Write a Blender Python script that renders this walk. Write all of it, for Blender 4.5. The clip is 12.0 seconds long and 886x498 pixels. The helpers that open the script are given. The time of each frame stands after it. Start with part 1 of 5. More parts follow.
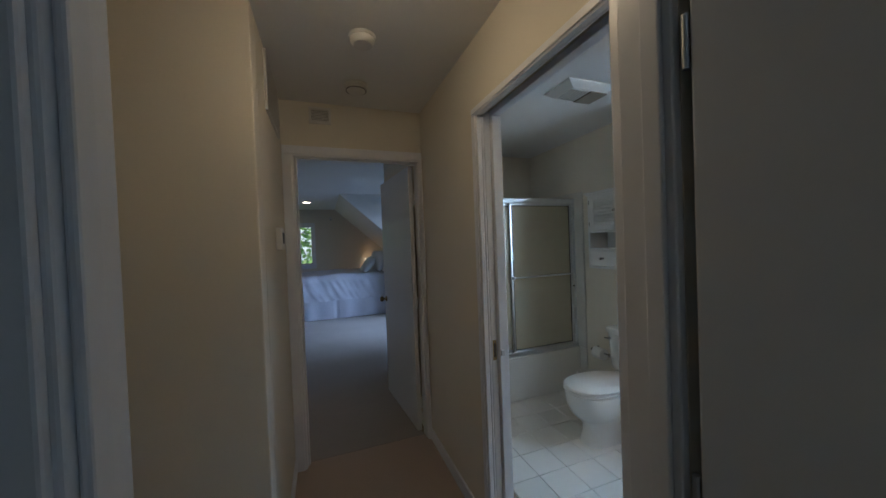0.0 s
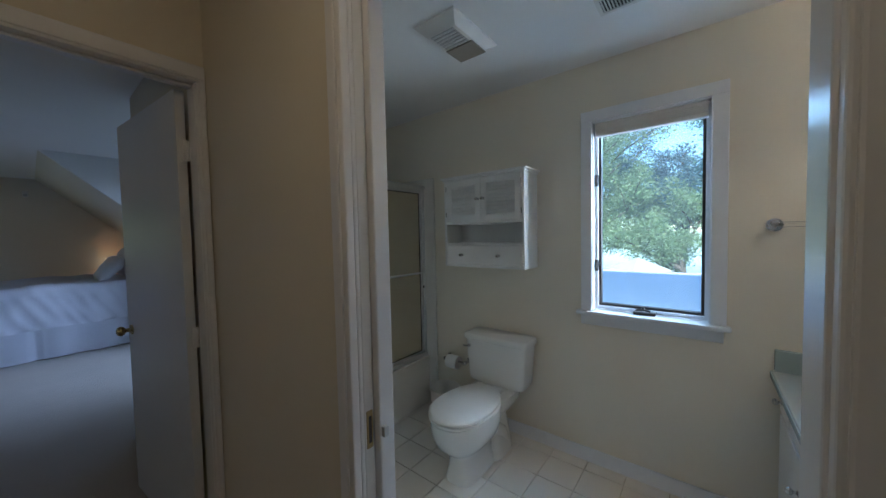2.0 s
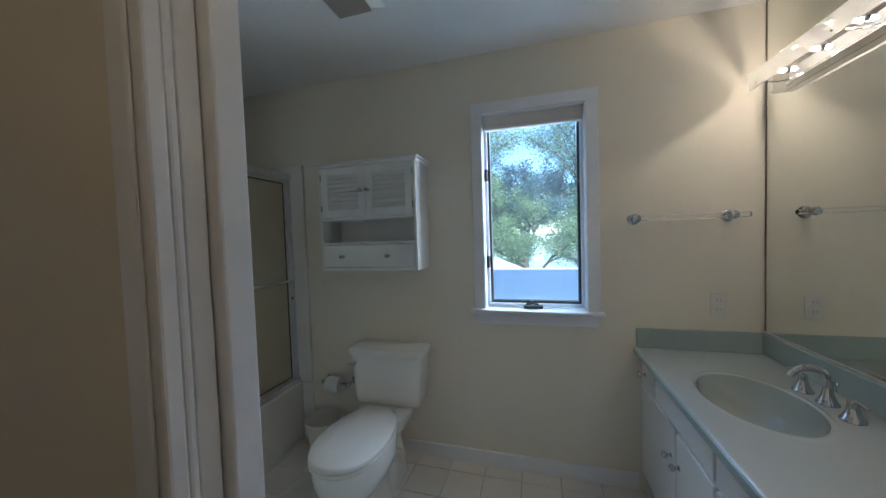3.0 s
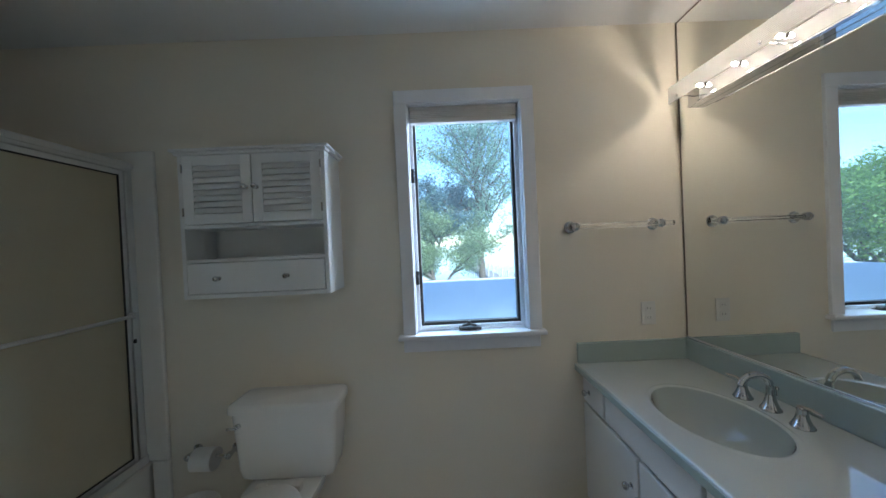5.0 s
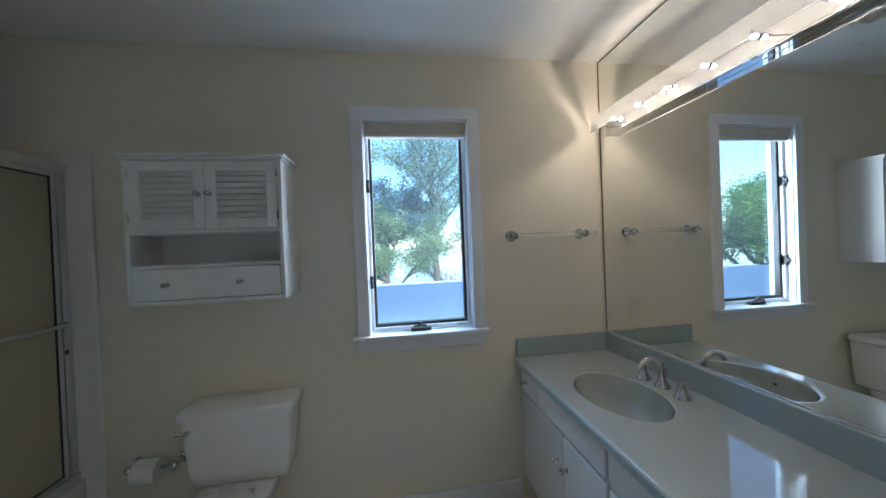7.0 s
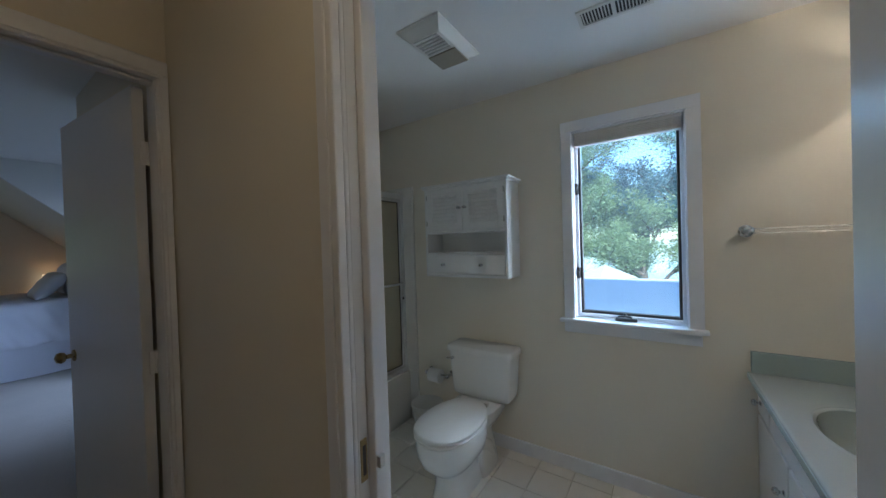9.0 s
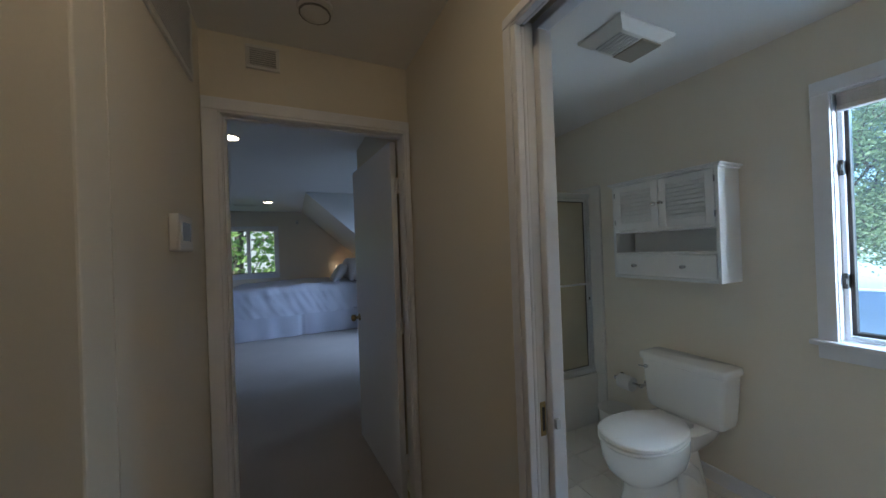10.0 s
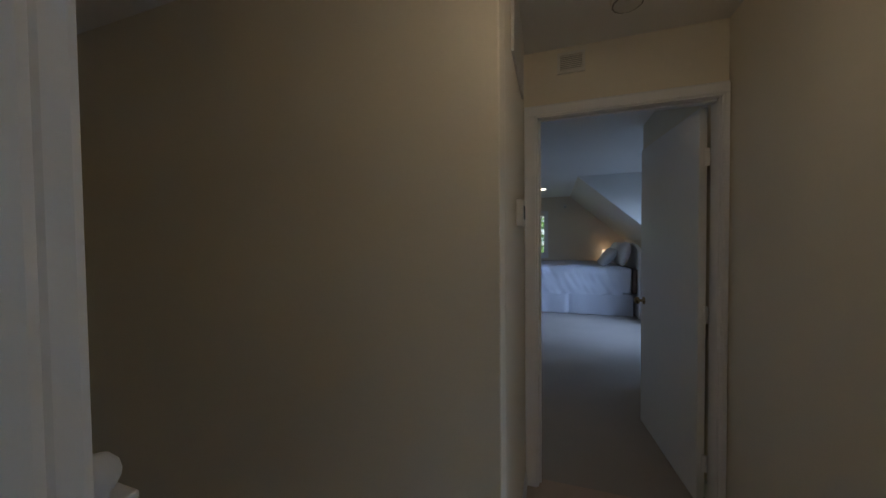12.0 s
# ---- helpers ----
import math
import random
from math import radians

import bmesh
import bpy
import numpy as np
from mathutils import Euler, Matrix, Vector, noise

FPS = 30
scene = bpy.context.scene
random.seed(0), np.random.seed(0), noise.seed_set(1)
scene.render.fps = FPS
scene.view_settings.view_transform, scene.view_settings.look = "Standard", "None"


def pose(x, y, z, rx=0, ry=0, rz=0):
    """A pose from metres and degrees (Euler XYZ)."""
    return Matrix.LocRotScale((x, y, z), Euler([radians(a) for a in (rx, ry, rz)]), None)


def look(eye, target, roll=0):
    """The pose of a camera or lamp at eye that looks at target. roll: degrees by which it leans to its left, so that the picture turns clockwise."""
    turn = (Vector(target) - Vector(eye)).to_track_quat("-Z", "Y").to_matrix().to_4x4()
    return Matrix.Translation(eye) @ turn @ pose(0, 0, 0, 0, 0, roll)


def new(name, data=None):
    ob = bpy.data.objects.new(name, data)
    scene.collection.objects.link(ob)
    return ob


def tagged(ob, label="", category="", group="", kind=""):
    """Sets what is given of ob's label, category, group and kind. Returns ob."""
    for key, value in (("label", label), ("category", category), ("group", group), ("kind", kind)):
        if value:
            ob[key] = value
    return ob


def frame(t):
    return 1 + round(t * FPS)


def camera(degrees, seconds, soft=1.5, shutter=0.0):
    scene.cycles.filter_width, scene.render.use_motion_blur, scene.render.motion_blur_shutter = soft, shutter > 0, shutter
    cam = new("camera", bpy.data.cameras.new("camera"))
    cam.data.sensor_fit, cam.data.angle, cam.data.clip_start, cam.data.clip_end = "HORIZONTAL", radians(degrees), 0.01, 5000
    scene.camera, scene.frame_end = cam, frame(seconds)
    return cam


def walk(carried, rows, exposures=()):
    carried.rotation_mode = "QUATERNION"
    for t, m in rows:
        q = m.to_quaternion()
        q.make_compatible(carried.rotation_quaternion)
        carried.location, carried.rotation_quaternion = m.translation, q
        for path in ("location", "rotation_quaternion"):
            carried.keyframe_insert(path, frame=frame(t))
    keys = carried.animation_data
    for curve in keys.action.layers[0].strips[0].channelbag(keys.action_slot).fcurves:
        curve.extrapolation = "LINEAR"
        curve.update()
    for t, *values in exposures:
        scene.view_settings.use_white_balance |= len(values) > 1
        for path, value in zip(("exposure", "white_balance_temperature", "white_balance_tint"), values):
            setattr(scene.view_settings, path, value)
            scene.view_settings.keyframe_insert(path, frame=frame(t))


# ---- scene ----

cam = camera(106.8, 12.0)
PATH = [
    (0, (0.325, 0.23, 1.479), (1.011, 2.108, 1.444), -2.2),
    (0.5, (0.36, 0.451, 1.479), (1.267, 2.233, 1.423), -2.6),
    (1, (0.427, 0.648, 1.48), (1.586, 2.276, 1.399), -2.9),
    (1.5, (0.483, 0.818, 1.465), (1.864, 2.262, 1.376), -2.1),
    (2, (0.562, 0.962, 1.445), (2.124, 2.208, 1.362), -1.2),
    (2.5, (0.646, 1.089, 1.436), (2.412, 2.022, 1.338), -1.2),
    (3, (0.753, 1.197, 1.404), (2.673, 1.751, 1.327), -1.9),
    (3.5, (0.86, 1.257, 1.433), (2.841, 1.51, 1.334), -3.4),
    (5.5, (1.077, 1.374, 1.396), (3.075, 1.284, 1.382), -2.3),
    (6, (1.053, 1.363, 1.406), (3.039, 1.129, 1.385), -2.2),
    (6.5, (1.001, 1.376, 1.423), (2.963, 0.992, 1.408), -2.3),
    (8.5, (0.651, 1.138, 1.418), (2.519, 1.854, 1.385), -2.1),
    (9, (0.568, 1.049, 1.441), (2.232, 2.158, 1.416), -1.8),
    (9.5, (0.497, 0.961, 1.445), (1.804, 2.474, 1.44), -1.9),
    (10, (0.443, 0.878, 1.45), (1.273, 2.697, 1.456), -2.1),
    (10.5, (0.38, 0.772, 1.46), (0.729, 2.741, 1.458), -1.2),
    (11, (0.29, 0.655, 1.475), (0.222, 2.654, 1.471), -0.7),
    (11.5, (0.297, 0.620, 1.462), (-0.057, 2.588, 1.448), -1.8),
    (12, (0.245, 0.678, 1.417), (-0.383, 2.576, 1.367), -0.6),
]
walk(cam, [(t, look(eye, target, roll)) for t, eye, target, roll in PATH], [(0.0, 1.35, 6320, 10), (9.5, 1.35, 6320, 10), (11.5, 1.35, 6480, 10), (12.0, 1.35, 6480, 10)])

# ---------- world, sun, large lights ----------
world = bpy.data.worlds.new("world")
scene.world = world
world.use_nodes = True
wn = world.node_tree.nodes
sky = wn.new("ShaderNodeTexSky")
sky.sky_type = "NISHITA"
sky.sun_disc = False
sky.air_density, sky.dust_density, sky.ozone_density = 1.0, 0.1, 3.0
sky.sun_elevation = radians(28)
sky.sun_rotation = radians(255)
wn["Background"].inputs["Strength"].default_value = 0.15
world.node_tree.links.new(sky.outputs["Color"], wn["Background"].inputs["Color"])

sun_data = bpy.data.lights.new("sun", "SUN")
sun_data.energy = 5.0
sun_data.angle = radians(0.5)
sun_data.color = (1.0, 0.97, 0.92)
sun = new("sun", sun_data)
az, el = radians(255), radians(28)
sun.matrix_world = look((0, 0, 30), (-math.sin(az) * math.cos(el) * 10, -math.cos(az) * math.cos(el) * 10, 30 - math.sin(el) * 10))


def window_light(name, place, target, w, h, watts, color):
    d = bpy.data.lights.new(name, "AREA")
    d.shape, d.size, d.size_y, d.energy, d.color = "RECTANGLE", w, h, watts, color
    o = new(name, d)
    o.matrix_world = look(place, target)
    return o


# added cool fill for the entry room, set in an invented opening
window_light("entry_fill_light", (2.49, -1.1, 1.5), (-0.5, -0.5, 1.2), 0.7, 1.0, 1.2, (0.50, 0.72, 1.0))
window_light("bedroom_east_window_light", (2.74, 5.3, 1.4), (0.1, 7.0, 0.15), 1.7, 1.0, 9, (0.42, 0.61, 1.0)).data.spread = radians(76)
window_light("bathroom_window_light", (3.60, 1.15, 2.70), (1.6, 1.85, 0.7), 1.3, 1.3, 18.5, (0.45, 0.70, 1.0)).data.spread = radians(125)
# extra unseen lamp beside the window, added to brighten the north end
window_light("bathroom_side_fill_light", (3.25, 0.30, 1.65), (1.14, 2.05, 1.15), 0.8, 1.1, 18, (0.70, 0.84, 1.0)).data.spread = radians(120)

# ---------- materials ----------
def nodes_of(m):
    return m.node_tree.nodes, m.node_tree.links


def material(name, color, rough=0.6, metal=0.0, grain=40.0, vary=0.06, bump=0.1, bump_scale=200.0, stain=0.05, spec=0.5, piece=0.0):
    """Principled surface with grain, broad staining, fine relief and, for pieces, a shift from piece to piece."""
    m = bpy.data.materials.new(name)
    m.use_nodes = True
    n, l = nodes_of(m)
    b = n["Principled BSDF"]
    b.inputs["Roughness"].default_value = rough
    b.inputs["Metallic"].default_value = metal
    b.inputs["Specular IOR Level"].default_value = spec
    co = n.new("ShaderNodeTexCoord")
    t1 = n.new("ShaderNodeTexNoise"); t1.inputs["Scale"].default_value = grain; t1.inputs["Detail"].default_value = 4
    t2 = n.new("ShaderNodeTexNoise"); t2.inputs["Scale"].default_value = 1.7; t2.inputs["Detail"].default_value = 3
    geo = n.new("ShaderNodeNewGeometry")
    l.new(geo.outputs["Position"], t1.inputs["Vector"]); l.new(geo.outputs["Position"], t2.inputs["Vector"])
    s1 = n.new("ShaderNodeMath"); s1.operation = "MULTIPLY_ADD"; s1.inputs[1].default_value = vary * 2; s1.inputs[2].default_value = 1 - vary
    s2 = n.new("ShaderNodeMath"); s2.operation = "MULTIPLY_ADD"; s2.inputs[1].default_value = stain * 2; s2.inputs[2].default_value = 1 - stain
    l.new(t1.outputs["Fac"], s1.inputs[0]); l.new(t2.outputs["Fac"], s2.inputs[0])
    mu = n.new("ShaderNodeMath"); mu.operation = "MULTIPLY"
    l.new(s1.outputs[0], mu.inputs[0]); l.new(s2.outputs[0], mu.inputs[1])
    last = mu.outputs[0]
    if piece:
        oi = n.new("ShaderNodeObjectInfo")
        s3 = n.new("ShaderNodeMath"); s3.operation = "MULTIPLY_ADD"; s3.inputs[1].default_value = piece * 2; s3.inputs[2].default_value = 1 - piece
        m3 = n.new("ShaderNodeMath"); m3.operation = "MULTIPLY"
        l.new(oi.outputs["Random"], s3.inputs[0]); l.new(s3.outputs[0], m3.inputs[0]); l.new(last, m3.inputs[1])
        last = m3.outputs[0]
    mix = n.new("ShaderNodeVectorMath"); mix.operation = "SCALE"
    mix.inputs[0].default_value = color
    l.new(last, mix.inputs["Scale"]); l.new(mix.outputs[0], b.inputs["Base Color"])
    if bump:
        t3 = n.new("ShaderNodeTexNoise"); t3.inputs["Scale"].default_value = bump_scale; t3.inputs["Detail"].default_value = 3
        l.new(geo.outputs["Position"], t3.inputs["Vector"])
        bp = n.new("ShaderNodeBump"); bp.inputs["Strength"].default_value = bump; bp.inputs["Distance"].default_value = 0.004
        l.new(t3.outputs["Fac"], bp.inputs["Height"]); l.new(bp.outputs["Normal"], b.inputs["Normal"])
        rr = n.new("ShaderNodeMath"); rr.operation = "MULTIPLY_ADD"; rr.inputs[1].default_value = 0.06; rr.inputs[2].default_value = max(rough - 0.03, 0.0)
        l.new(t2.outputs["Fac"], rr.inputs[0]); l.new(rr.outputs[0], b.inputs["Roughness"])
    return m


def glow(name, color, strength):
    m = bpy.data.materials.new(name); m.use_nodes = True
    b = m.node_tree.nodes["Principled BSDF"]
    b.inputs["Base Color"].default_value = (*color, 1)
    b.inputs["Emission Color"].default_value = (*color, 1)
    b.inputs["Emission Strength"].default_value = strength
    return m


def clear_glass(name, color=(1, 1, 1), rough=0.0, ior=1.45):
    m = bpy.data.materials.new(name); m.use_nodes = True
    b = m.node_tree.nodes["Principled BSDF"]
    b.inputs["Base Color"].default_value = (*color, 1)
    b.inputs["Roughness"].default_value = rough
    b.inputs["IOR"].default_value = ior
    b.inputs["Transmission Weight"].default_value = 1.0
    return m


def sheet_glass(name, gloss=0.05, haze=0.0, tint=(1, 1, 1)):
    """A thin pane: clear with a slight mirror gloss."""
    m = bpy.data.materials.new(name); m.use_nodes = True
    n, l = nodes_of(m)
    n.remove(n["Principled BSDF"])
    tr = n.new("ShaderNodeBsdfTransparent"); tr.inputs["Color"].default_value = (*tint, 1); gl = n.new("ShaderNodeBsdfGlossy"); gl.inputs["Roughness"].default_value = 0.01
    mx = n.new("ShaderNodeMixShader")
    mx.inputs[0].default_value = gloss
    l.new(tr.outputs[0], mx.inputs[1]); l.new(gl.outputs[0], mx.inputs[2])
    out = mx.outputs[0]
    if haze:
        # pale translucent share puts the bright outdoor haze into the pane
        t = n.new("ShaderNodeBsdfTranslucent"); t.inputs["Color"].default_value = (0.80, 0.90, 0.96, 1)
        m2 = n.new("ShaderNodeMixShader"); m2.inputs[0].default_value = haze
        l.new(out, m2.inputs[1]); l.new(t.outputs[0], m2.inputs[2]); out = m2.outputs[0]
    l.new(out, n["Material Output"].inputs["Surface"])
    return m


def translucent(name, color, rough=0.3, share=0.6, see=0.0):
    m = bpy.data.materials.new(name); m.use_nodes = True
    n, l = nodes_of(m)
    b = n["Principled BSDF"]; b.inputs["Base Color"].default_value = (*color, 1); b.inputs["Roughness"].default_value = rough
    t = n.new("ShaderNodeBsdfTranslucent"); t.inputs["Color"].default_value = (*color, 1)
    mx = n.new("ShaderNodeMixShader"); mx.inputs[0].default_value = share
    l.new(b.outputs[0], mx.inputs[1]); l.new(t.outputs[0], mx.inputs[2])
    out = mx.outputs[0]
    if see:
        tr = n.new("ShaderNodeBsdfTransparent"); m2 = n.new("ShaderNodeMixShader"); m2.inputs[0].default_value = see
        l.new(out, m2.inputs[1]); l.new(tr.outputs[0], m2.inputs[2]); out = m2.outputs[0]
    l.new(out, n["Material Output"].inputs["Surface"])
    return m


CREAM = material("cream_wall_paint", (0.77, 0.715, 0.61), 0.62, grain=90, vary=0.02, bump=0.12, bump_scale=350, stain=0.05)
CEIL = material("ceiling_paint", (0.83, 0.82, 0.80), 0.75, grain=90, vary=0.02, bump=0.1, bump_scale=300, stain=0.03)
TRIM = material("white_trim_paint", (0.82, 0.83, 0.86), 0.32, grain=30, vary=0.03, bump=0.05, bump_scale=120, stain=0.04)
DOORP = material("white_door_paint", (0.76, 0.77, 0.79), 0.3, grain=25, vary=0.02, bump=0.03, bump_scale=90, stain=0.02)
CABP = material("white_cabinet_lacquer", (0.78, 0.78, 0.77), 0.35, grain=30, vary=0.02, bump=0.03, bump_scale=100, stain=0.03)
PORC = material("white_porcelain", (0.80, 0.79, 0.76), 0.08, grain=10, vary=0.01, bump=0.0, stain=0.02)
TUBW = material("white_tub_enamel", (0.74, 0.72, 0.67), 0.22, grain=10, vary=0.02, bump=0.02, stain=0.04)
PLAST = material("white_plastic", (0.72, 0.70, 0.66), 0.4, grain=20, vary=0.03, bump=0.03, stain=0.04)
GREYP = material("grey_louvre_plastic", (0.50, 0.49, 0.47), 0.5, grain=20, vary=0.05, bump=0.03)
# dark grey puts shade into slots and the gaps between slats
PLASTD = material("shadow_plastic", (0.25, 0.24, 0.22), 0.5, grain=20, vary=0.05, bump=0.03)
CARPET_H = material("hall_carpet_wool", (0.56, 0.45, 0.37), 0.95, grain=420, vary=0.28, bump=0.9, bump_scale=600, stain=0.1, spec=0.1)
CARPET_B = material("bedroom_carpet_wool", (0.44, 0.40, 0.36), 0.95, grain=380, vary=0.28, bump=0.9, bump_scale=550, stain=0.12, spec=0.1)
TILE = material("glazed_white_tile", (0.76, 0.72, 0.66), 0.36, grain=14, vary=0.03, bump=0.04, bump_scale=60, stain=0.04, piece=0.035)
GROUT = material("beige_grout", (0.44, 0.36, 0.28), 0.9, grain=150, vary=0.15, bump=0.4, stain=0.15)
MARBLE = material("pale_green_cultured_marble", (0.45, 0.49, 0.48), 0.035, grain=6, vary=0.03, bump=0.0, stain=0.04)
# same marble as the top, with the basin's shade put into the colour
MARBLE_SHADED = material("shaded_basin_marble", (0.41, 0.46, 0.44), 0.03, grain=6, vary=0.03, bump=0.0, stain=0.05)
for gel in (MARBLE, MARBLE_SHADED):
    gel.node_tree.nodes["Principled BSDF"].inputs["Coat Weight"].default_value = 1.0
    gel.node_tree.nodes["Principled BSDF"].inputs["Coat Roughness"].default_value = 0.02
MARBLE_D = material("grey_green_cultured_marble", (0.37, 0.45, 0.44), 0.05, grain=6, vary=0.03, bump=0.0, stain=0.04)
CHROME = material("polished_chrome", (0.60, 0.61, 0.63), 0.03, 1.0, bump=0.0, vary=0.01, stain=0.02)
SATIN = material("brushed_aluminium", (0.68, 0.69, 0.70), 0.3, 1.0, grain=60, vary=0.06, bump=0.05, stain=0.05)
BRASS = material("aged_brass", (0.44, 0.33, 0.17), 0.28, 1.0, grain=60, vary=0.08, bump=0.03, stain=0.08)
BRONZE = material("dark_bronze_metal", (0.07, 0.06, 0.055), 0.42, 0.4, grain=50, vary=0.1, bump=0.05, stain=0.1)
RUBBER = material("gasket_and_opening_black", (0.03, 0.03, 0.03), 0.7, grain=60, vary=0.1, bump=0.05)
OBSCURE = material("tan_obscure_shower_glass", (0.42, 0.38, 0.28), 0.16, grain=8, vary=0.03, bump=0.05, bump_scale=40, stain=0.06)
BEDW = material("white_cotton_duvet", (0.74, 0.74, 0.78), 0.85, grain=260, vary=0.04, bump=0.25, bump_scale=300, stain=0.04, spec=0.2)
SKIRTM = material("white_bed_skirt_cotton", (0.70, 0.70, 0.74), 0.9, grain=260, vary=0.05, bump=0.25, bump_scale=300, stain=0.05, spec=0.2)
HEADSHADOW = material("headboard_shadow_brown", (0.10, 0.06, 0.04), 0.4, grain=40, vary=0.2, bump=0.1, stain=0.15)
WOOD = material("tan_oak_wood", (0.36, 0.23, 0.13), 0.45, grain=40, vary=0.18, bump=0.1, stain=0.12)
PAPER = material("white_tissue_paper", (0.82, 0.81, 0.79), 0.95, grain=200, vary=0.04, bump=0.2)
FABRIC = material("pleated_shade_fabric", (0.70, 0.66, 0.62), 0.9, grain=200, vary=0.05, bump=0.2)
SCREEN = material("grey_display", (0.30, 0.33, 0.35), 0.2, bump=0.0)
EDGE = material("brown_anodised_channel", (0.20, 0.17, 0.14), 0.4, 0.3, grain=50, vary=0.1, bump=0.03)
FANLENS = material("smoked_amber_lens_plastic", (0.30, 0.26, 0.21), 0.3, grain=20, vary=0.05, bump=0.02)
MIRROR = bpy.data.materials.new("silvered_mirror"); MIRROR.use_nodes = True
_b = MIRROR.node_tree.nodes["Principled BSDF"]
_b.inputs["Base Color"].default_value = (0.86, 0.88, 0.86, 1); _b.inputs["Metallic"].default_value = 1.0; _b.inputs["Roughness"].default_value = 0.004
# blue cast of the daylight is put into the pane's tint
PANE = sheet_glass("daylight_cast_window_pane_glass", 0.05, 0.016, (0.82, 0.93, 1.0))
BED_PANE = sheet_glass("clear_window_pane_glass", 0.05, 0.018)
ACRYL = clear_glass("clear_acrylic", (0.98, 0.98, 0.98), 0.02, 1.49)
RIBBED = translucent("ribbed_frosted_glass", (0.92, 0.90, 0.86), 0.12, 0.16, 0.56)
BULB = glow("lit_bulb", (1.0, 0.86, 0.71), 140.0)
RECESS = glow("lit_recessed_lens", (1.0, 0.80, 0.60), 6.0)
SHADE = glow("lit_lamp_shade", (1.0, 0.80, 0.58), 0.45)
DOME = glow("lit_dome_glass", (1.0, 0.78, 0.51), 7.1)


# ---------- mesh helpers ----------
def bm_box(bm, x0, x1, y0, y1, z0, z1, bevel=0.0, seg=2):
    r = bmesh.ops.create_cube(bm, size=1.0)
    vs = r["verts"]
    for v in vs:
        v.co = Vector(((x0 + x1) / 2 + v.co.x * (x1 - x0), (y0 + y1) / 2 + v.co.y * (y1 - y0), (z0 + z1) / 2 + v.co.z * (z1 - z0)))
    if bevel:
        es = list({e for v in vs for e in v.link_edges})
        bmesh.ops.bevel(bm, geom=es, offset=bevel, segments=seg, affect="EDGES", profile=0.5)
    return bm


def box(x0, x1, y0, y1, z0, z1, bevel=0.0, seg=2):
    return bm_box(bmesh.new(), x0, x1, y0, y1, z0, z1, bevel, seg)


def lathe(profile, center=(0, 0, 0), axis="z", seg=24):
    """Turned body from (radius, height) pairs."""
    bm = bmesh.new()
    rings = []
    for r, h in profile:
        ring = []
        for i in range(seg):
            a = 2 * math.pi * i / seg
            p = (r * math.cos(a), r * math.sin(a), h)
            if axis == "x":
                p = (p[2], p[0], p[1])
            elif axis == "y":
                p = (p[1], p[2], p[0])
            ring.append(bm.verts.new((center[0] + p[0], center[1] + p[1], center[2] + p[2])))
        rings.append(ring)
    for a, b in zip(rings, rings[1:]):
        for i in range(seg):
            bm.faces.new((a[i], a[(i + 1) % seg], b[(i + 1) % seg], b[i]))
    bm.faces.new(rings[0][::-1]); bm.faces.new(rings[-1])
    bmesh.ops.recalc_face_normals(bm, faces=bm.faces)
    return bm


def tube(points, radius, seg=12, taper=None):
    """Round bar along points."""
    bm = bmesh.new()
    pts = [Vector(p) for p in points]
    rings = []
    for i, p in enumerate(pts):
        d = (pts[min(i + 1, len(pts) - 1)] - pts[max(i - 1, 0)]).normalized()
        up = Vector((0, 0, 1)) if abs(d.z) < 0.95 else Vector((1, 0, 0))
        u = d.cross(up).normalized(); w = d.cross(u).normalized()
        r = taper[i] if taper else radius
        rings.append([bm.verts.new(p + (u * math.cos(2 * math.pi * k / seg) + w * math.sin(2 * math.pi * k / seg)) * r) for k in range(seg)])
    for a, b in zip(rings, rings[1:]):
        for k in range(seg):
            bm.faces.new((a[k], a[(k + 1) % seg], b[(k + 1) % seg], b[k]))
    bm.faces.new(rings[0][::-1]); bm.faces.new(rings[-1])
    bmesh.ops.recalc_face_normals(bm, faces=bm.faces)
    return bm


def loft(rings, close=True):
    """Skin over rings of equal length, capped."""
    bm = bmesh.new()
    vr = [[bm.verts.new(p) for p in ring] for ring in rings]
    n = len(vr[0])
    for a, b in zip(vr, vr[1:]):
        for k in range(n):
            bm.faces.new((a[k], a[(k + 1) % n], b[(k + 1) % n], b[k]))
    if close:
        bm.faces.new(vr[0][::-1]); bm.faces.new(vr[-1])
    bmesh.ops.recalc_face_normals(bm, faces=bm.faces)
    return bm


def mesh_of(name, bm, mat, smooth=None):
    me = bpy.data.meshes.new(name)
    bm.to_mesh(me); bm.free()
    if mat:
        me.materials.append(mat)
    if smooth:
        for p in me.polygons:
            p.use_smooth = True
        me.set_sharp_from_angle(angle=radians(smooth))
    return me


def part(name, bm, mat, parent=None, label="", smooth=None):
    o = new(name, mesh_of(name, bm, mat, smooth))
    if parent:
        o.parent = parent
        o.matrix_parent_inverse = Matrix.Translation(parent.location).inverted()
    if label:
        o["label"] = label
    return o


def thing(name, base, label, category, group=""):
    e = new(name); e.location = base
    e.empty_display_size = 0.05
    return tagged(e, label, category, group)


def setting(name, bm, mat, label="", category="", smooth=None):
    return tagged(part(name, bm, mat, None, "", smooth), label, category or name.split("_")[0], kind="structure")


def boxes(*bs):
    bm = bmesh.new()
    for b in bs:
        bm_box(bm, *b)
    return bm


# ---------- the large structure ----------
H = 2.455
